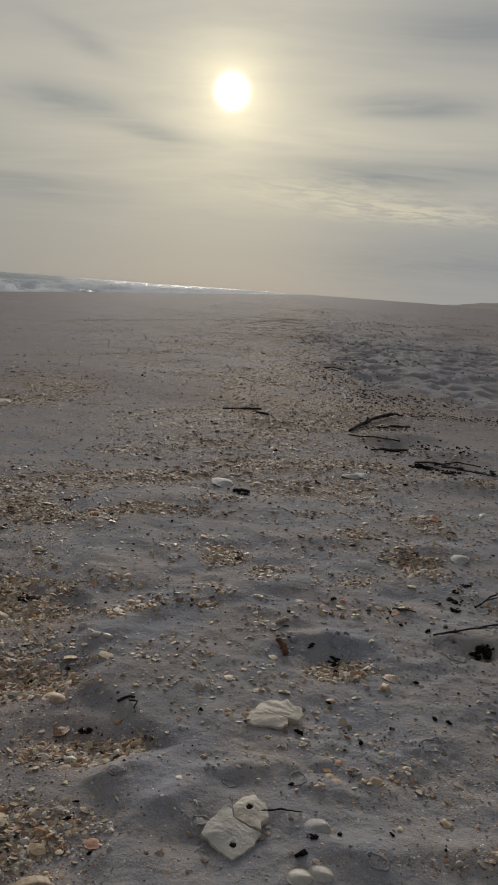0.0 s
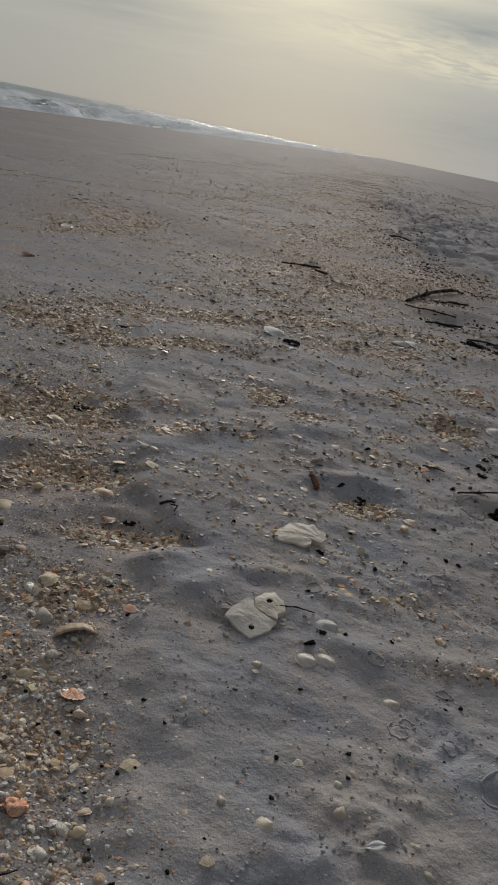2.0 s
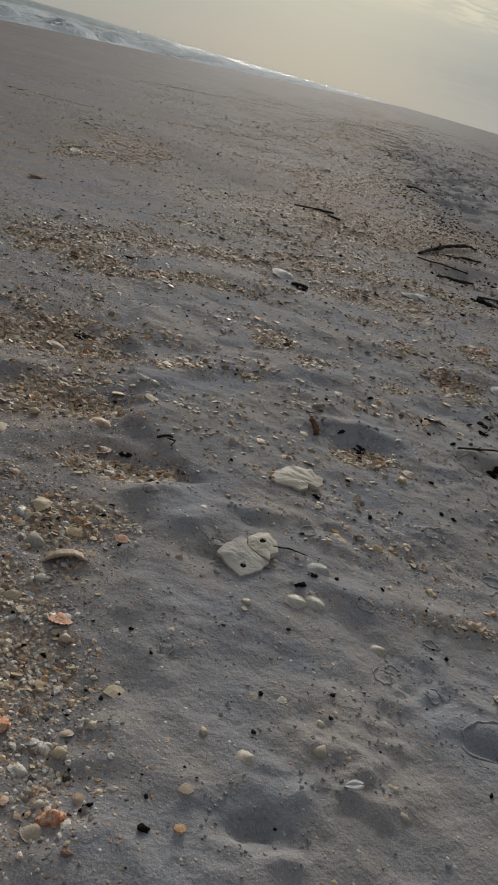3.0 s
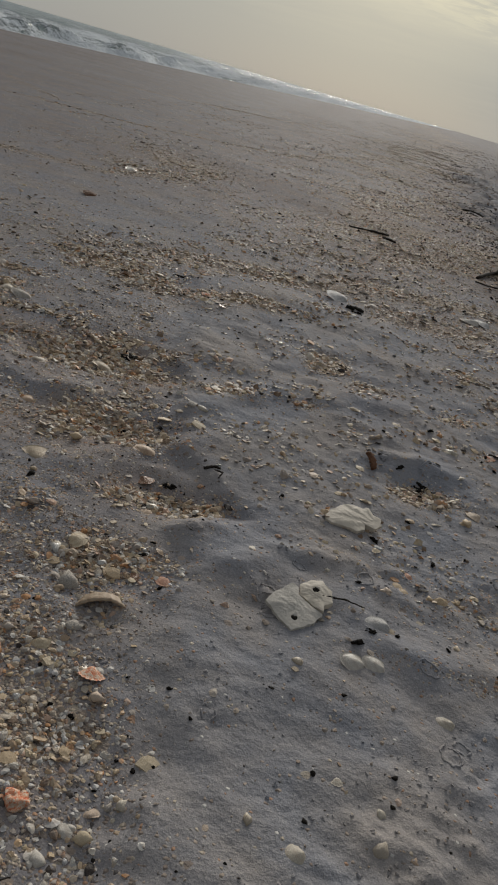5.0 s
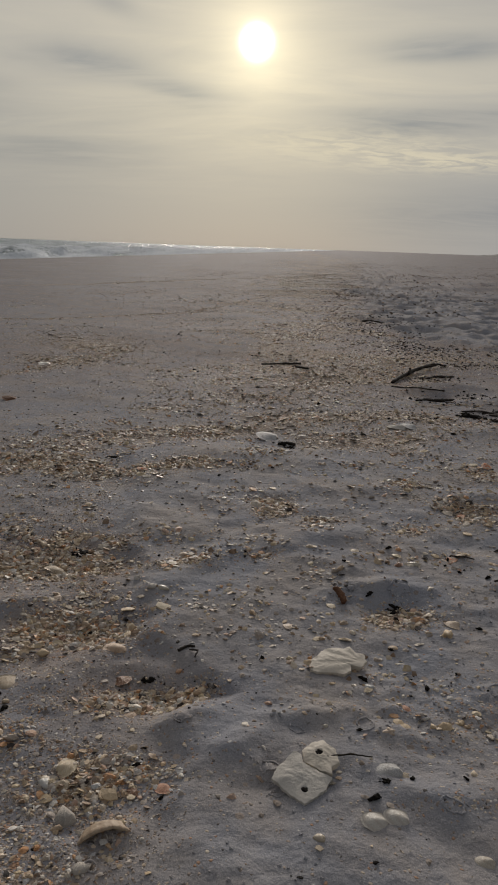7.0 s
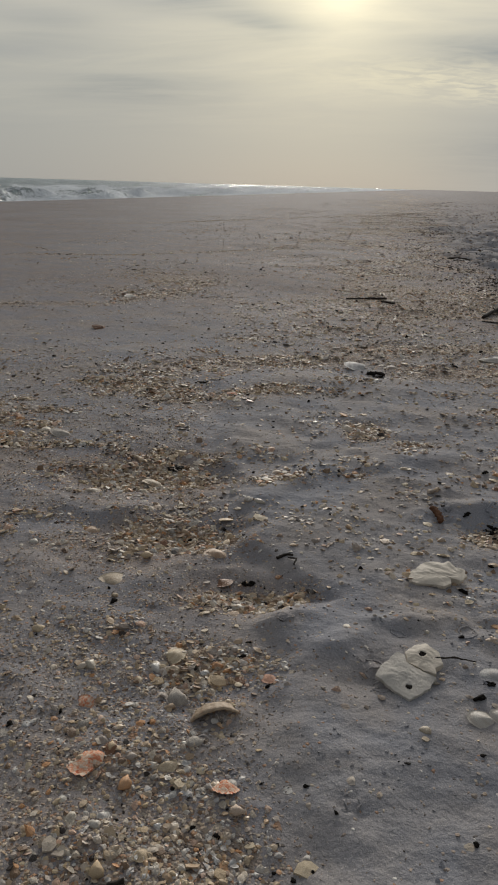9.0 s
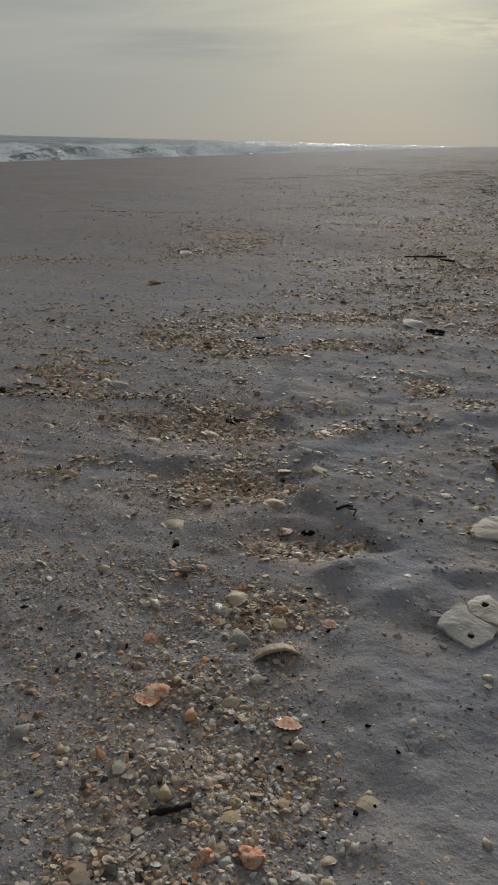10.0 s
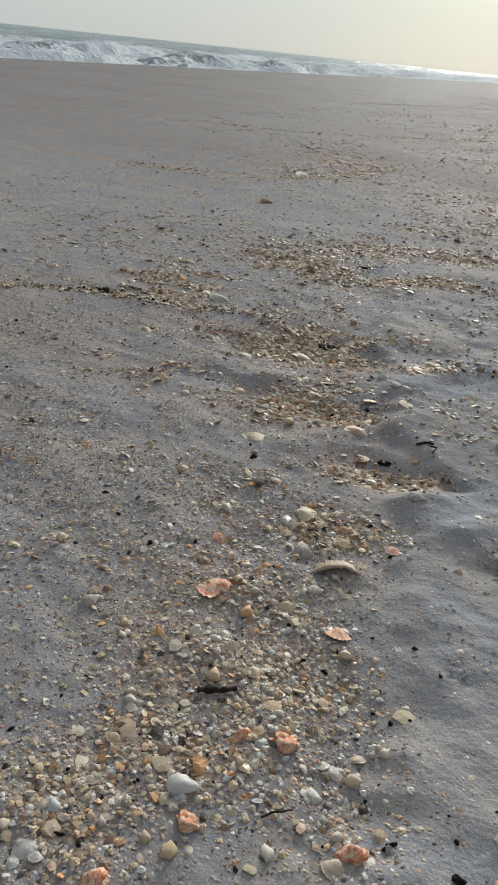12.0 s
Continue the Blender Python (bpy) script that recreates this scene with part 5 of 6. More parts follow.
def make_single_shells():
    r = random.Random(5)
    for x, y, s in PALE_VALVES:
        lay("clam_shell", VALVES[r.choice((0, 1, 3))], WHITE if y < 0.6 else CREAM, x, y, s, r.uniform(0, 360), r.uniform(-10, 12), r.uniform(-10, 10), r.uniform(0.03, 0.13),
            "small white clam valve among crushed shell" if y < 0.6 else "cream clam valve half sunk in the sand", group="pale clam valves")
    for x, y, s in PALE_LUMPS:
        lay("worn_shell", LUMPS[r.randrange(4)], WHITE, x, y, s, r.uniform(0, 360), r.uniform(-10, 10), r.uniform(-10, 10), -0.02,
            "round white shell worn smooth as a pebble", group="worn white shells")
    for x, y, s in WHITE_BITS:
        lay("clam_shell", (VALVES + LUMPS[:2])[r.choice((0, 1, 3, 4, 5))], WHITE, x, y, 0.74 * s, r.uniform(0, 360), r.uniform(-14, 14), r.uniform(-14, 14), 0.11, "white clam valve lying among broken shell", group="white valves of the beds")
    for x, y, s in CREAM_BITS:
        lay("shell_flake", (PLATES + FLAKES + VALVES[:2])[r.randrange(9)], CREAM, x, y, 0.74 * s, r.uniform(0, 360), r.uniform(-14, 14), r.uniform(-14, 14), -0.04, "cream broken shell in the bed", group="cream shells of the beds")
    for x, y, s in TAN_VALVES:
        lay("shell_flake", (VALVES[:3] + PLATES + LUMPS[:1])[r.randrange(7)], ORANGE, x, y, 0.76 * s, r.uniform(0, 360), r.uniform(-14, 14), r.uniform(-14, 14), -0.02, "orange and tan broken valve in the bed", group="tan shells of the beds")
    for x, y, s in GREY_BITS:
        lay("worn_shell", (LUMPS + PLATES)[r.randrange(7)], DUSTY, x, y, 0.66 * s, r.uniform(60, 120), r.uniform(-8, 8), r.uniform(-8, 8), 0.0, "dull grey worn shell in the bed", group="grey shells of the beds")
    for x, y, s in BROWN_BITS:
        lay("shell_flake", (VALVES[:2] + PLATES)[r.randrange(5)], RUSSET, x, y, 0.8 * s, r.uniform(0, 360), r.uniform(-12, 12), r.uniform(-12, 12), -0.06, "red-brown glossy bit of shell in the bed", group="brown shells of the beds")
    for x, y, s in BLACK_BITS:
        lay("charcoal_bit", SHARDS[r.randrange(3)], CHAR, x, y, 0.80 * s, r.uniform(0, 360), r.uniform(-10, 10), 0, -0.08, "black lump of charcoal among shells", "charcoal", "black lumps")
    for x, y, s in MID_CREAM:
        lay("clam_shell", VALVES[r.choice((0, 1, 3))], CREAM, x, y, 0.85 * s, r.uniform(40, 140), r.uniform(-6, 10), r.uniform(-8, 8), 0.09, "pale clam valve lying on the open sand", group="clam valves on open sand")
    for x, y, s in MID_ORANGE:
        lay("shell_flake", (PLATES + FLAKES)[r.randrange(7)], ORANGE, x, y, 0.66 * s, r.uniform(0, 360), r.uniform(-12, 12), r.uniform(-12, 12), -0.02, "tan and orange broken valve on the open sand", group="broken valves on open sand")
    for x, y, s in CHARCOAL + MID_BLACK:
        lay("charcoal_bit", SHARDS[r.randrange(3)], CHAR, x, y, 0.95 * s, r.uniform(0, 360), r.uniform(-10, 10), 0, -0.15, "black lump of charcoal on smooth sand", "charcoal", "black lumps")
    for x, y, s in TAN_BITS:
        lay("shell_flake", CHUNKS[r.randrange(3)], ORANGE, x, y, 0.75 * s, r.uniform(0, 360), r.uniform(-10, 10), 0, 0.0, "tan crumbling bit of shell on smooth sand", group="tan shell bits")
    for x, y, s in DULL_BITS:
        lay("worn_shell", LUMPS[r.randrange(4)], CREAM, x, y, s, r.uniform(0, 360), r.uniform(-10, 10), 0, 0.16, "dull cream worn shell sunk in the sand", group="dull shell bits")
    for x, y, s in CREAM_FLAKES:
        lay("shell_flake", (PLATES + FLAKES)[r.randrange(7)], CREAM, x, y, 0.68 * s, r.uniform(0, 360), r.uniform(-14, 14), r.uniform(-14, 14), -0.05, "pale yellow broken plate of shell", group="cream flakes")
    for x, y, s in WARM_VALVES:
        if y < 0.42:
            lay("shell_chunk", (VALVES[2], CHUNKS[0], CHUNKS[2])[r.randrange(3)], CORAL, x, y, 1.05 * s, r.uniform(0, 360), r.uniform(10, 26), r.uniform(-16, 16), -0.06, "rough coral-pink chunk of broken shell", group="coral chunks")
            continue
        lay("scallop_shell", VALVES[2], CORAL, x, y, s, r.uniform(0, 360), r.uniform(-20, 25), r.uniform(-18, 18), r.uniform(0.0, 0.12),
            "broken ribbed scallop valve, orange and pink", group="orange scallop valves")
    for x, y, s in WARM_LUMPS:
        lay("worn_shell", (LUMPS + FLAKES)[r.randrange(8)], ORANGE, x, y, s, r.uniform(0, 360), r.uniform(-10, 10), r.uniform(-10, 10), -0.18,
            "small orange shell worn round", group="worn orange shells")
    for x, y, s in WARM_FLAKES:
        lay("shell_flake", FLAKES[r.randrange(4)], ORANGE, x, y, s, r.uniform(0, 360), 0, 0, 0.0, "thin yellow-orange flake of broken shell", group="orange flakes")


make_single_shells()


# ---- driftwood ----
def make_stick(name, points, radii, mat, label, seed, lift=0.0, twigs=()):
    """A stick along points on the sand, with side twigs as parts."""
    x0, y0 = points[0][0], points[0][1]
    z0 = on_sand(x0, y0)
    if twigs:
        root = new(name)
        root.location = (x0, y0, z0)
    bm = bmesh.new()
    line = [(p[0] - x0, p[1] - y0, on_sand(p[0], p[1]) - z0 + radii[k] * 0.7 + (p[2] if len(p) > 2 else lift)) for k, p in enumerate(points)]
    tube(bm, line, radii, 8, seed, 0.24)
    # stubs and splinters
    r = random.Random(seed)
    for k in range(3 if name.startswith("driftwood") else 0):
        a, b = Vector(line[k % (len(line) - 1)]), Vector(line[k % (len(line) - 1) + 1])
        at, w = a.lerp(b, r.uniform(0.2, 0.8)), radii[0] * r.uniform(0.25, 0.4)
        out = Vector((r.uniform(-1, 1), r.uniform(-1, 1), r.uniform(0.1, 0.6))).normalized() * radii[0] * r.uniform(2, 5)
        tube(bm, [at, at + out * 0.6, at + out], [w, w * 0.8, w * 0.5], 5, seed + 31 + k, 0.3)
    if not twigs:
        ob = part(name, bm, mat, None, label)
        ob.location = (x0, y0, z0)
        return tagged(ob, label, "driftwood")
    part("stem", bm, mat, root)
    for k, (tp, tr) in enumerate(twigs):
        bm = bmesh.new()
        tube(bm, [(p[0] - x0, p[1] - y0, on_sand(p[0], p[1]) - z0 + tr + p[2]) for p in tp], [tr, tr * 0.8, tr * 0.5][:len(tp)], 6, seed + k + 1)
        part("twig", bm, mat, root)
    return tagged(root, label, "driftwood")


def make_driftwood():
    make_stick("driftwood_branch", [(0.391, 2.752, 0.0), (0.44, 2.86, 0.004), (0.49, 2.965, 0.006), (0.54, 3.045, 0.009), (0.588, 3.11, 0.010), (0.63, 3.15, 0.009), (0.66, 3.15, 0.004)], [0.0060, 0.0072, 0.0068, 0.0062, 0.0056, 0.0046, 0.0028], BARK,
               "dark crooked driftwood branch arched over the sand", 3, twigs=([[(0.47, 2.90, 0.006), (0.478, 2.93, 0.024)], 0.005], [[(0.56, 3.06, 0.008), (0.60, 3.05, 0.018)], 0.004]))
    make_stick("driftwood_stick", [(0.505, 2.885), (0.54, 2.875), (0.575, 2.905), (0.61, 2.905), (0.65, 2.935)], [0.0035, 0.0056, 0.0046, 0.0052, 0.0030], BARK, "short dark stick lying beside the branch", 5)
    make_stick("driftwood_stick", [(0.382, 2.690, 0.0), (0.43, 2.655, 0.003), (0.48, 2.650, 0.004), (0.555, 2.615, 0.003)], [0.0022, 0.0028, 0.0026, 0.0032], BARK, "long thin dark stick on the shell band", 6)
    make_stick("driftwood_stick", [(0.430, 2.429), (0.47, 2.455), (0.51, 2.445), (0.555, 2.472)], [0.0042, 0.0050, 0.0054, 0.0030], BARK, "short thick black stick on the sand", 7)
    make_stick("driftwood_stick", [(-0.103, 3.076), (-0.02, 3.10), (0.058, 3.121)], [0.0035, 0.0055, 0.0045], BARK, "dark stick sunk in the shell band", 8)
    make_stick("driftwood_stick", [(0.038, 3.028), (0.062, 3.005), (0.088, 2.986)], [0.0045, 0.0055, 0.0040], BARK, "stubby dark stick beside a thinner one", 22)
    make_stick("driftwood_stick", [(0.545, 2.285, 0.0), (0.60, 2.27, 0.012), (0.68, 2.20, 0.006), (0.76, 2.15, 0.002)], [0.0028, 0.0034, 0.0028, 0.0016], BARK, "forked dark twig in a hollow", 9,
               twigs=([[(0.60, 2.26, 0.008), (0.67, 2.27, 0.02), (0.74, 2.25, 0.01)], 0.003], [[(0.62, 2.24, 0.01), (0.66, 2.16, 0.015)], 0.0035]))
    make_stick("driftwood_stick", [(0.474, 5.147), (0.57, 5.07), (0.67, 5.009)], [0.006, 0.010, 0.006], BARK, "dark driftwood at the edge of the trampled sand", 10)
    make_stick("driftwood_stick", [(0.012, 1.768), (0.026, 1.765), (0.044, 1.762)], [0.0030, 0.0042, 0.0034], BARK, "short charred stick beside a flat grey shell", 23)
    make_stick("twig", [(0.326, 1.014, 0.003), (0.375, 1.032, 0.006), (0.441, 1.072, 0.008), (0.49, 1.10, 0.008)], [0.0016, 0.0017, 0.0014, 0.001], BARK, "thin knotted dark twig on the sand", 11,
               twigs=([[(0.386, 1.038, 0.006), (0.42, 1.046, 0.009), (0.46, 1.060, 0.006)], 0.0011], [[(0.352, 1.022, 0.004), (0.362, 1.032, 0.007)], 0.001]))
    make_stick("twig", [(0.426, 1.158, 0.002), (0.455, 1.185, 0.006), (0.486, 1.215, 0.008)], [0.0015, 0.0015, 0.0010], BARK, "thin bare twig with a fork", 12,
               twigs=([[(0.45, 1.18, 0.005), (0.478, 1.182, 0.010)], 0.001],))
    make_stick("twig", [(0.285, 1.120, 0.002), (0.301, 1.112, 0.003), (0.319, 1.104, 0.002)], [0.0014, 0.0013, 0.0008], BARK, "short dark twig across a pocket of shells", 24)
    make_stick("twig", [(0.078, 0.617, 0.010), (0.10, 0.622, 0.008), (0.121, 0.628, 0.002)], [0.0009, 0.0009, 0.0006], BARK, "hair-thin dark twig leaning on the split shell", 13)
    make_stick("wood_chip", [(0.1125, 0.944, 0.000), (0.107, 0.956, 0.003), (0.1015, 0.969, 0.005)], [0.0040, 0.0044, 0.0038], BROWN, "stubby piece of brown wood stuck in the sand", 14)
    make_stick("wood_chip", [(-0.150, 0.347), (-0.138, 0.353), (-0.125, 0.359)], [0.0022, 0.0023, 0.0021], BARK, "straight dark brown stalk on the shell bed", 15)
    make_stick("twig", [(-0.073, 0.274, 0.001), (-0.066, 0.281, 0.002), (-0.058, 0.287, 0.002)], [0.0008, 0.0008, 0.0005], BARK, "fine curled twig on the shell bed", 16)
    make_stick("twig", [(-0.086, 0.800), (-0.077, 0.806), (-0.068, 0.811)], [0.0020, 0.0022, 0.0014], BARK, "short black twig on smooth sand", 17)
    make_stick("twig", [(-0.073, 0.800, 0.001), (-0.062, 0.796, 0.003), (-0.064, 0.785, 0.001)], [0.0009, 0.0010, 0.0008], BARK, "bent black twig on smooth sand", 18)


make_driftwood()


# ---- black weed ----
def make_weed(x, y, wide, count, seed):
    """A clump of black dried weed: crumbs and short curled stalks."""
    r = random.Random(seed)
    z = on_sand(x, y)
    root = new("weed_clump")
    root.location = (x, y, z)
    for k in range(count + 4):
        a, d = r.uniform(0, 6.283), wide * 0.42 * r.random() ** 0.8
        cx, cy, size = d * math.cos(a), 0.7 * d * math.sin(a), wide * r.uniform(0.14, 0.32)
        start = Vector((cx, cy, on_sand(x + cx, y + cy) - z + size * 0.18))
        bm = bmesh.new()
        if k % 4 == 0:
            bend = Vector((r.uniform(-1, 1), r.uniform(-1, 1), r.uniform(0.0, 0.3))) * size * 1.2
            tube(bm, [start, start + bend * 0.5 + Vector((0, 0, size * 0.2)), start + bend], [size * 0.12, size * 0.15, size * 0.06], 5, seed + k, 0.35)
            part("stalk", bm, CHAR, root)
            continue
        made = bmesh.ops.create_icosphere(bm, subdivisions=2, radius=size * 0.6)["verts"]
        flat, c, q = r.uniform(0.25, 0.55), math.cos(a * 5), math.sin(a * 5)
        for v in made:
            p = v.co + size * (0.5 * noise.noise_vector(v.co / size * 1.7 + Vector((k, seed, 0))) + 0.2 * noise.noise_vector(v.co / size * 5))
            v.co = start + Vector((p.x * c * 1.3 - p.y * q * 0.7, p.x * q * 1.3 + p.y * c * 0.7, p.z * flat))
        part("crumb", bm, CHAR, root)
    tagged(root, "small clump of black dried weed on the sand", "weed", "black weed clumps")


def make_feather(x, y):
    """A small down feather: a bent quill with fine barbs fanned out on both sides."""
    root = new("feather")
    root.matrix_world = pose(x, y, on_sand(x, y) + 0.001, 4, 0, -70) @ Matrix.Scale(0.75, 4)
    bm = bmesh.new()
    tube(bm, [(0, -0.004, 0), (0.0005, 0.006, 0.001), (0, 0.018, 0.001)], [0.0005, 0.0004, 0.0003], 5, 2, 0.1)
    part("quill", bm, DOWN, root)
    for side in (-1, 1):
        bm = bmesh.new()
        inner, outer = [], []
        for k in range(25):
            f = k / 24
            w = 0.0062 * math.sin(math.pi * (0.12 + 0.80 * f)) * (1.0 if k % 2 else 0.75)
            inner.append((0.0, 0.001 + 0.017 * f))
            outer.append((side * w, 0.003 + 0.019 * f + 0.4 * w))
        rows = [[bm.verts.new((x, y, z + 0.04 * abs(x))) for x, y in line] for line, z in ((inner, 0.0012), (outer, 0.0012), (outer, 0.0008), (inner, 0.0008))]
        for a, b in ((0, 1), (1, 2), (2, 3), (3, 0)):
            for i in range(24):
                bm.faces.new((rows[a][i], rows[b][i], rows[b][i + 1], rows[a][i + 1]))
        bmesh.ops.recalc_face_normals(bm, faces=bm.faces[:])
        part("vane", bm, DOWN, root)
    tagged(root, "small white down feather lying on the sand", "feather")


make_feather(0.165, 0.352)


for spot in ((0.396, 1.000, 0.036, 16, 1), (0.400, 1.182, 0.026, 8, 2), (0.434, 1.247, 0.020, 6, 3), (0.405, 1.214, 0.018, 6, 4), (0.390, 1.142, 0.022, 7, 5),
             (-0.282, 1.080, 0.034, 9, 6), (0.569, 2.214, 0.075, 12, 7), (0.624, 2.162, 0.050, 9, 8), (0.129, 0.597, 0.014, 6, 9), (-0.205, 0.850, 0.020, 5, 10),
             (-0.110, 0.752, 0.020, 4, 11), (0.180, 0.950, 0.024, 7, 12), (0.030, 1.74, 0.030, 8, 13), (-0.36, 1.60, 0.030, 7, 14), (-0.70, 1.10, 0.030, 9, 15), (0.12, 1.07, 0.012, 4, 16)):
    make_weed(*spot)


# ---- many small pieces ----
def make_small_shells():
    """The shells of the near beds that can be told apart, one by one."""
    rng = np.random.RandomState(23)
    kinds = [("shell_flake", FLAKES[k], PEBBLES, "broken flake of shell in the bed") for k in range(4)]
    kinds += [("shell_flake", PLATES[k], PEBBLES, "flat broken plate of shell in the bed") for k in range(3)]
    kinds += [("worn_shell", LUMPS[k], PEBBLES, "small worn shell in the bed") for k in range(2)]
    kinds += [("clam_shell", VALVES[k], PEBBLES, "small clam valve in the bed") for k in (0, 1)]
    spots = strewn(rng, 290, -0.42, 0.36, 0.19, 1.12, 0.0060, 0.0130, range(len(kinds)), lambda x, y: np.clip(shelliness(x, y) - 0.12, 0, 1), 0.3)
    for k, x, y, z, turn, a, b, s in spots:
        name, mesh, mat, label = kinds[int(k)]
        ob = link(name, copies(mesh, mat), mat)
        ob.matrix_world = pose(x, y, z + 0.10 * s, 45 * a, 45 * b, math.degrees(turn)) @ Matrix.Diagonal((s, s, s, 1))
        tagged(ob, label, "shell", "shells of the near beds")


make_small_shells()


STRAND_LINE = ((0.66, 3.18), (0.88, 3.30), (1.10, 3.26), (1.6, 3.4))


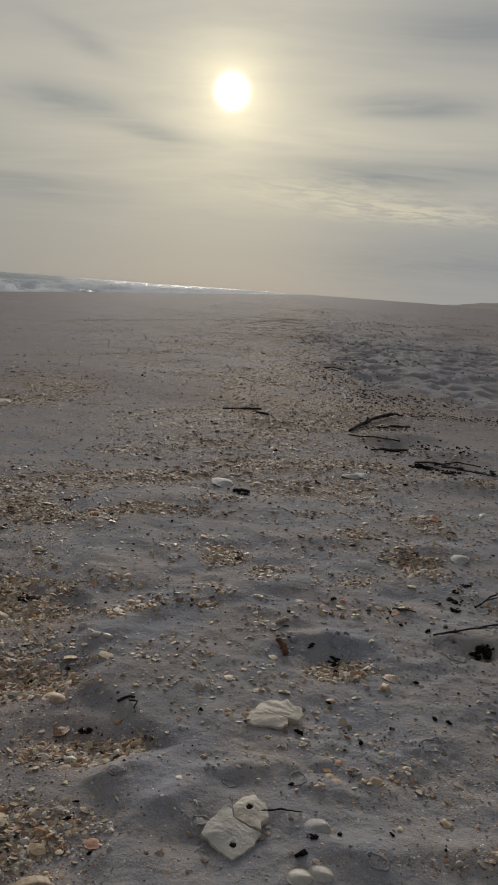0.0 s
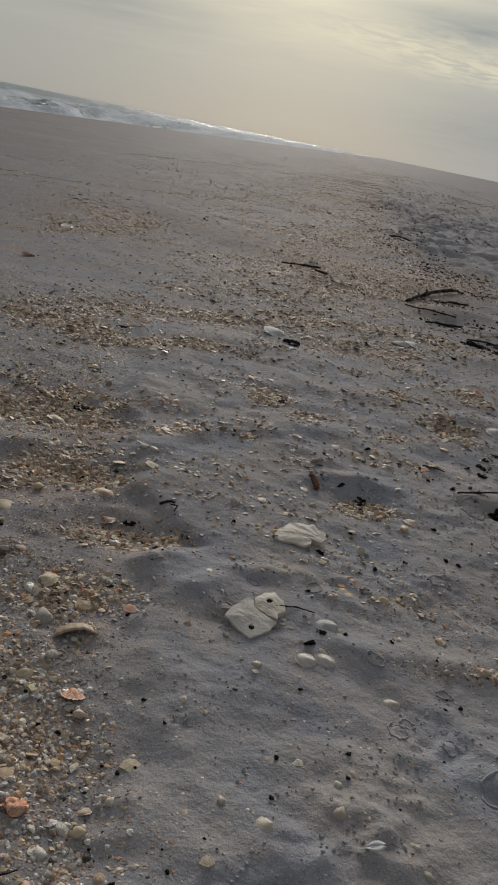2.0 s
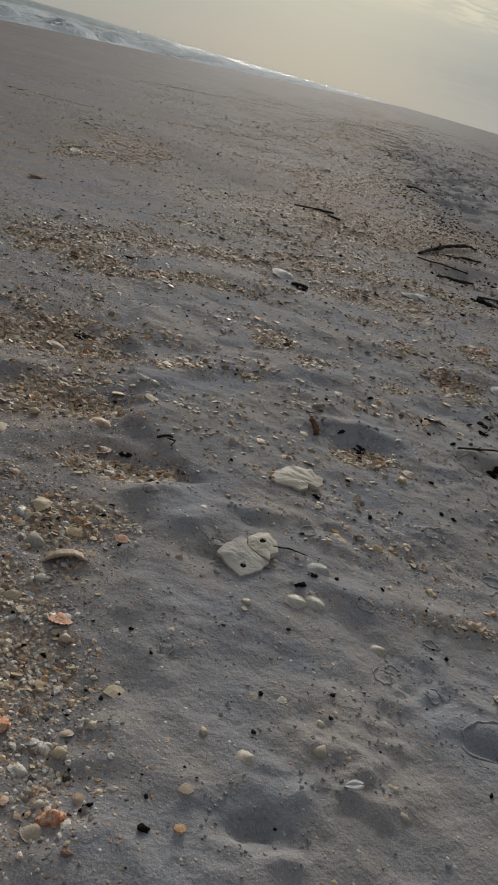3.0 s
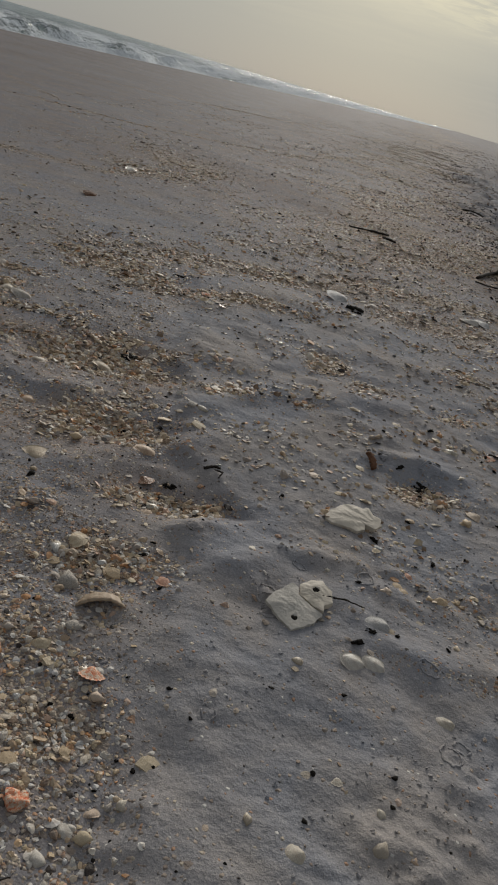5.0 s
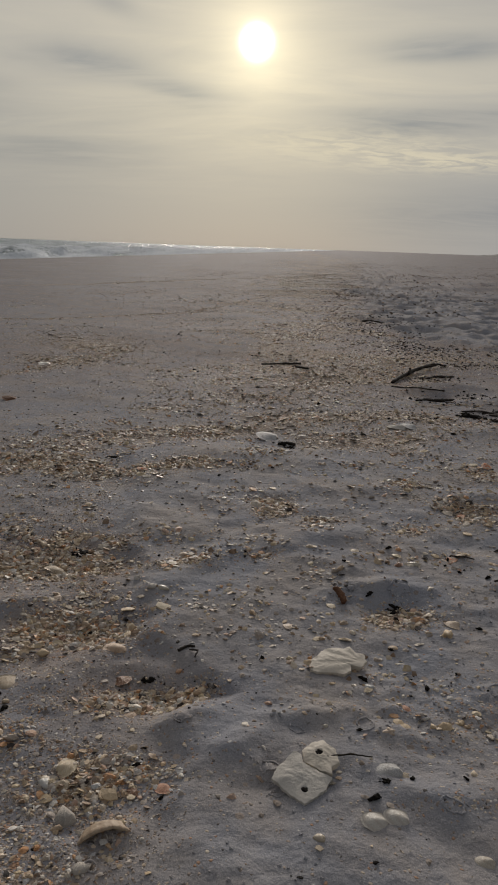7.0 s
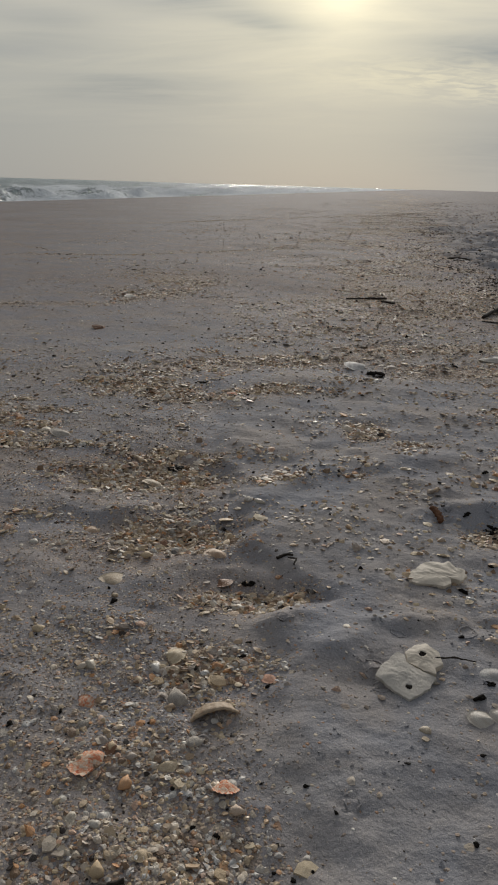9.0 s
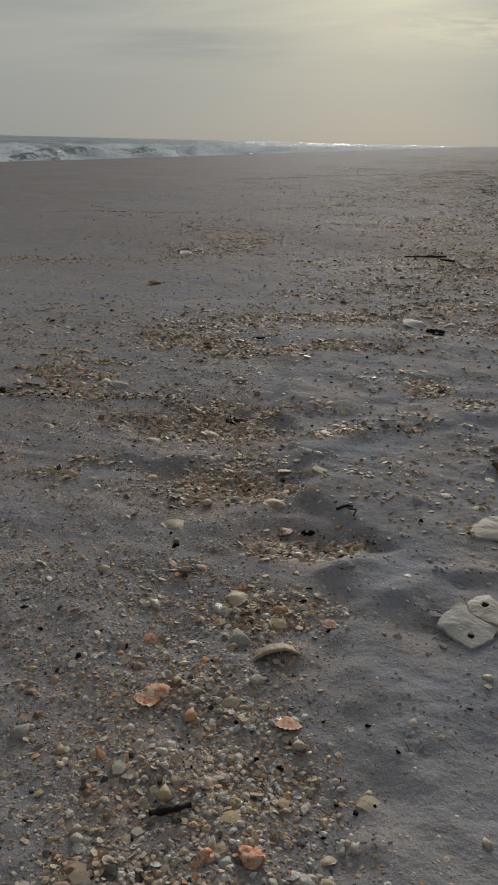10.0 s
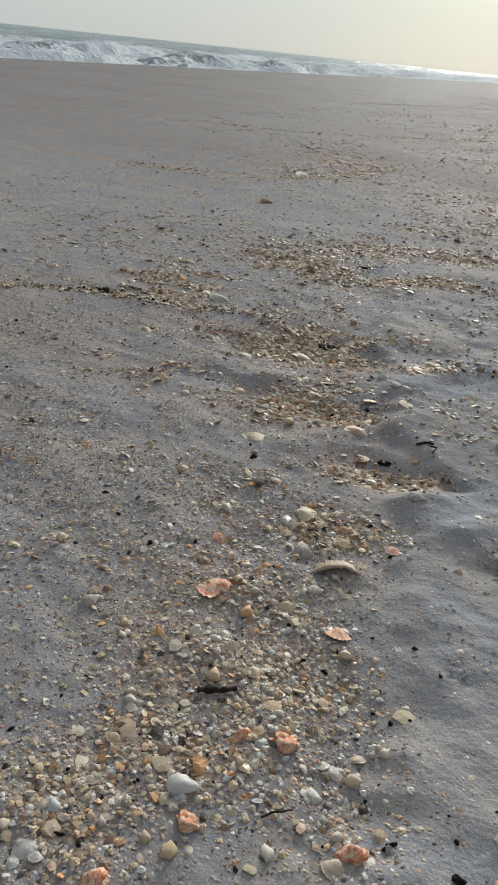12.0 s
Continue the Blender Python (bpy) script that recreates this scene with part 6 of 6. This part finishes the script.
def make_stuff():
    rng = np.random.RandomState(41)
    full = lambda x, y: np.clip(shelliness(x, y), 0, 1)
    band = lambda x, y: np.clip((0.015 + 0.09 * value_noise(x / 0.3, y / 0.2) * (1 - smooth(2.4, 4.0, y))) * (1 - smooth(0.35, 1.2, -x - 0.1 * y)) + 0.9 * shelliness(x, y) - 0.01, 0, 1)
    streaky = lambda x, y: 0.30 + 1.0 * smooth(0.36, 0.68, 0.6 * value_noise(x / 0.42 + 13, y / 0.17 + 0.5 * x) + 0.4 * value_noise(x / 0.16, y / 0.08 + 70))
    patchy = lambda x, y: band(x, y) * streaky(x, y / (0.55 + 0.22 * np.maximum(y, 2.0)))
    seaward = lambda x, y: smooth(-0.03, 0.07, edge_of_sheet(y) - x) * (0.45 + 0.55 * value_noise(x / 0.05, y / 0.04))
    wrack = lambda x, y: (0.012 + 0.08 * full(x, y) + strand(x, y, STRAND_LINE, 0.06) + 2 * bell(x, y, 0.60, 2.50, 0.15, 0.07) + 2 * bell(x, y, 0.64, 2.22, 0.16, 0.07) + bell(x, y, 0.52, 2.85, 0.12, 0.05) + bell(x, y, 0.72, 3.82, 0.16, 0.10) + bell(x, y, 0.48, 4.7, 0.16, 0.25) + np.exp(-(((x - np.interp(y, (2, 3, 5, 7, 12), (0.58, 0.70, 0.55, 0.5, 0.9))) / 0.22) ** 2)) * smooth(0.35, 0.7, value_noise(x / 0.22, y / 0.3)))
    sets = (
        ("shell_grit", FLAKES + CHIPS + LUMPS[:1], HASH, "crushed shell and small worn bits in the near beds", 11000, (-0.85, 0.5, 0.17, 1.40), 0.0024, 0.0090,
         lambda x, y: np.clip(shelliness(x, y) - 0.15, 0, 1), 0.3),
        ("sea_grit", GRAINS + SLIVERS, GRIT, "dull fine shell grit over the damp flat sand", 19000, (-1.1, 0.0, 0.45, 1.7), 0.0016, 0.0064, seaward, 0.3),
        ("bed_grit", SLIVERS + SLIVERS + GRAINS[1:], GRIT, "dull slivers of shell between the larger pieces", 9500, (-0.52, 0.06, 0.17, 0.64), 0.0018, 0.0070, seaward, 0.35),
        ("shell_gravel", FLAKES[1:2] + CHIPS + CHIPS[2:] + SLIVERS, LITTER, "broken shell scattered along the band", 26000, (-1.5, 1.1, 1.3, 4.2), 0.0035, 0.0190, patchy, 0.19),
        ("shell_litter", CHIPS[1:] + CHIPS[:1], SHINY, "broken shell far along the beach", 26000, (-2.2, 2.0, 3.6, 15.0), 0.007, 0.032, patchy, 0.24),
        ("band_shells", PLATES + SMALL_VALVES + SMALL_VALVES + FLAKES[2:], HASH, "larger broken valves and plates along the band", 4200, (-1.0, 0.9, 1.12, 3.4), 0.007, 0.026,
         lambda x, y: np.clip(shelliness(x, y) * 1.2 - 0.12, 0, 1), 0.30),
        ("round_shells", LUMPS + SMALL_VALVES, PALEMIX, "small round white and cream shells in the near bed", 420, (-0.20, 0.05, 0.18, 0.62), 0.0035, 0.0105,
         lambda x, y: np.clip((shelliness(x, y) - 0.15) * 1.2, 0, 1) * (0.15 + smooth(-0.16, -0.06, x)), 0.2),
        ("bed_gravel", FLAKES + FLAKES + FLAKES + PLATES + PLATES + SMALL_VALVES + LUMPS[:2], HASH, "tan and orange broken shell filling the hollows", 7000, (-0.85, 0.5, 0.18, 1.65), 0.005, 0.020,
         lambda x, y: np.clip((shelliness(x, y) - 0.40) * 2.0, 0, 1) * (0.05 + 0.95 * smooth(0.50, 0.64, y)), 0.32),
        ("sand_clods", LUMPS[:2] + LUMPS[3:] + TINY, SAND, "crumbs of caked sand on the broken crust", 700, (-0.05, 0.50, 0.24, 1.25), 0.0022, 0.0065,
         lambda x, y: crumbly(x, y) + 0.02 * smooth(0.0, 0.1, x - edge_of_sheet(y)), 0.3),
        ("hollow_shells", FLAKES + PLATES + LUMPS + LUMPS[:2] + SMALL_VALVES, HASH, "tan and cream shells packed in the three hollows", 2100, (-0.48, 0.02, 0.52, 1.15), 0.0055, 0.0165,
         lambda x, y: smooth(0.30, 0.62, bell(x, y, -0.315, 1.04, 0.105, 0.055, 10) + bell(x, y, -0.225, 0.845, 0.080, 0.042, 12) + bell(x, y, -0.100, 0.714, 0.064, 0.028, 10) + 0.45 * bell(x, y, -0.125, 0.580, 0.065, 0.030, 12)), 0.34),
        ("near_shells", FLAKES + LUMPS + LUMPS + SMALL_VALVES + PLATES[:1], HASH, "mixed small shells lying close in the near bed", 1250, (-0.36, 0.04, 0.17, 0.66), 0.0040, 0.0100,
         lambda x, y: np.clip((shelliness(x, y) - 0.12) * 1.3, 0, 1) + 0.05 * seaward(x, y), 0.28),
        ("pocket_shells", FLAKES + PLATES + SMALL_VALVES + LUMPS[:2], HASH, "clusters of tan and cream shell bits on the blown sand", 5000, (-0.45, 0.80, 0.72, 2.4), 0.0045, 0.0200,
         lambda x, y: smooth(0.56, 0.80, value_noise(x / 0.085 + 60, y / 0.060 + 9) * 0.65 + 0.35 * value_noise(x / 0.26, y / 0.20 + 30)) * (0.35 + 0.65 * smooth(0.8, 1.2, y)) + 0.03, 0.32),
        ("dark_bits", CHIPS + TINY, BROWNMIX, "brown and black flecks of wood and shell over the band", 3000, (-1.3, 1.0, 0.75, 4.2), 0.003, 0.0150,
         lambda x, y: (0.012 + 0.9 * full(x, y)) * streaky(x, y), 0.2),
        ("loose_grains", GRAINS, GRIT, "tiny shell grains on open sand", 9000, (-0.9, 0.75, 0.17, 2.2), 0.0013, 0.0046, lambda x, y: 0.16 + 0.4 * full(x, y), 0.3),
        ("black_crumbs", TINY + FLAKES[2:3], CHAR, "black crumbs of charcoal and weed", 1700, (-0.8, 0.7, 0.18, 2.4), 0.0018, 0.0085, lambda x, y: 0.03 + full(x, y), 0.3),
        ("scattered_bits", CHIPS + FLAKES + LUMPS[:2] + SMALL_VALVES, HASH, "single bits of shell on smooth sand", 3000, (-0.45, 0.75, 0.25, 2.1), 0.0035, 0.0140,
         lambda x, y: (0.10 + smooth(0.5, 0.8, value_noise(x / 0.09 + 40, y / 0.07))) * (0.12 + 0.88 * smooth(0.58, 0.85, y)), 0.25),
        ("pale_bits", LUMPS[2:3] + FLAKES[:1] + SMALL_VALVES, GRIT, "small grey and white bits of shell half sunk in the crust", 1500, (-0.1, 0.75, 0.25, 2.1), 0.004, 0.0120,
         lambda x, y: (0.15 + smooth(0.45, 0.8, value_noise(x / 0.12 + 11, y / 0.10))) * (0.2 + 0.8 * smooth(0.5, 0.75, y)), 0.2),
        ("strand_weed", TINY + FLAKES[2:3], CHAR, "thin line of black weed crumbs", 260, (-1.05, -0.45, 0.88, 1.2), 0.003, 0.011, lambda x, y: strand(x, y, STRANDS[3][0], 0.010), 0.25),
        ("black_specks", LUMPS[:1] + FLAKES[2:3], CHAR, "round black specks on smooth sand", 130, (-0.45, 0.65, 0.22, 1.7), 0.0030, 0.0085, lambda x, y: 0.3 + value_noise(x / 0.1, y / 0.1), 0.2),
        ("far_wrack", CHIPS[2:] + CHIPS[:1], BROWNMIX, "brown wrack and wood bits strewn over the far sand", 5500, (-1.5, 8.0, 6.0, 30.0), 0.012, 0.055,
         lambda x, y: (0.15 + 0.85 * smooth(0.4, 0.75, value_noise(x / 0.5, y / 1.4))) * (0.25 + 0.75 * np.exp(-(((x - 0.10 * y) / 1.6) ** 2))), 0.2),
        ("blown_wrack", TINY + CHIPS[:1] + SLIVERS, BROWNMIX, "dark weed and wood bits over the trampled sand", 2200, (0.3, 5.0, 3.3, 16.0), 0.010, 0.060,
         lambda x, y: (0.04 + smooth(0.45, 0.75, value_noise(x / 0.9 + 3, y / 0.5 + 0.4 * x))) * np.exp(-((x - 0.35 - 0.07 * y) / (0.5 + 0.12 * y)) ** 2), 0.25),
        ("wrack_bits", TINY + SLIVERS + CHIPS[:1] + SHARDS[:1], CHAR, "black weed and splinters lying round the driftwood", 620, (0.30, 1.7, 2.05, 4.1), 0.004, 0.024,
         lambda x, y: bell(x, y, 0.60, 2.52, 0.14, 0.05) + bell(x, y, 0.66, 2.24, 0.16, 0.05) + 0.7 * bell(x, y, 0.55, 2.86, 0.12, 0.04) + strand(x, y, STRAND_LINE, 0.05) + 0.7 * bell(x, y, 0.72, 3.82, 0.14, 0.08), 0.3),
        ("black_litter", TINY + FLAKES[2:3] + CHIPS, CHAR, "dark bits of weed and wood along the strand line", 5500, (-0.6, 2.2, 1.9, 12.0), 0.005, 0.028, wrack, 0.25),
    )
    for name, shapes, mat, label, count, (x0, x1, y0, y1), small, large, thick, tilt in sets:
        spots = strewn(rng, count, x0, x1, y0, y1, small, large, range(len(shapes)), thick, tilt)
        tagged(new(name, merged(name, shapes, spots, mat)), label, "shell litter" if mat not in (CHAR, BROWNMIX) else "debris", kind="stuff")


make_stuff()
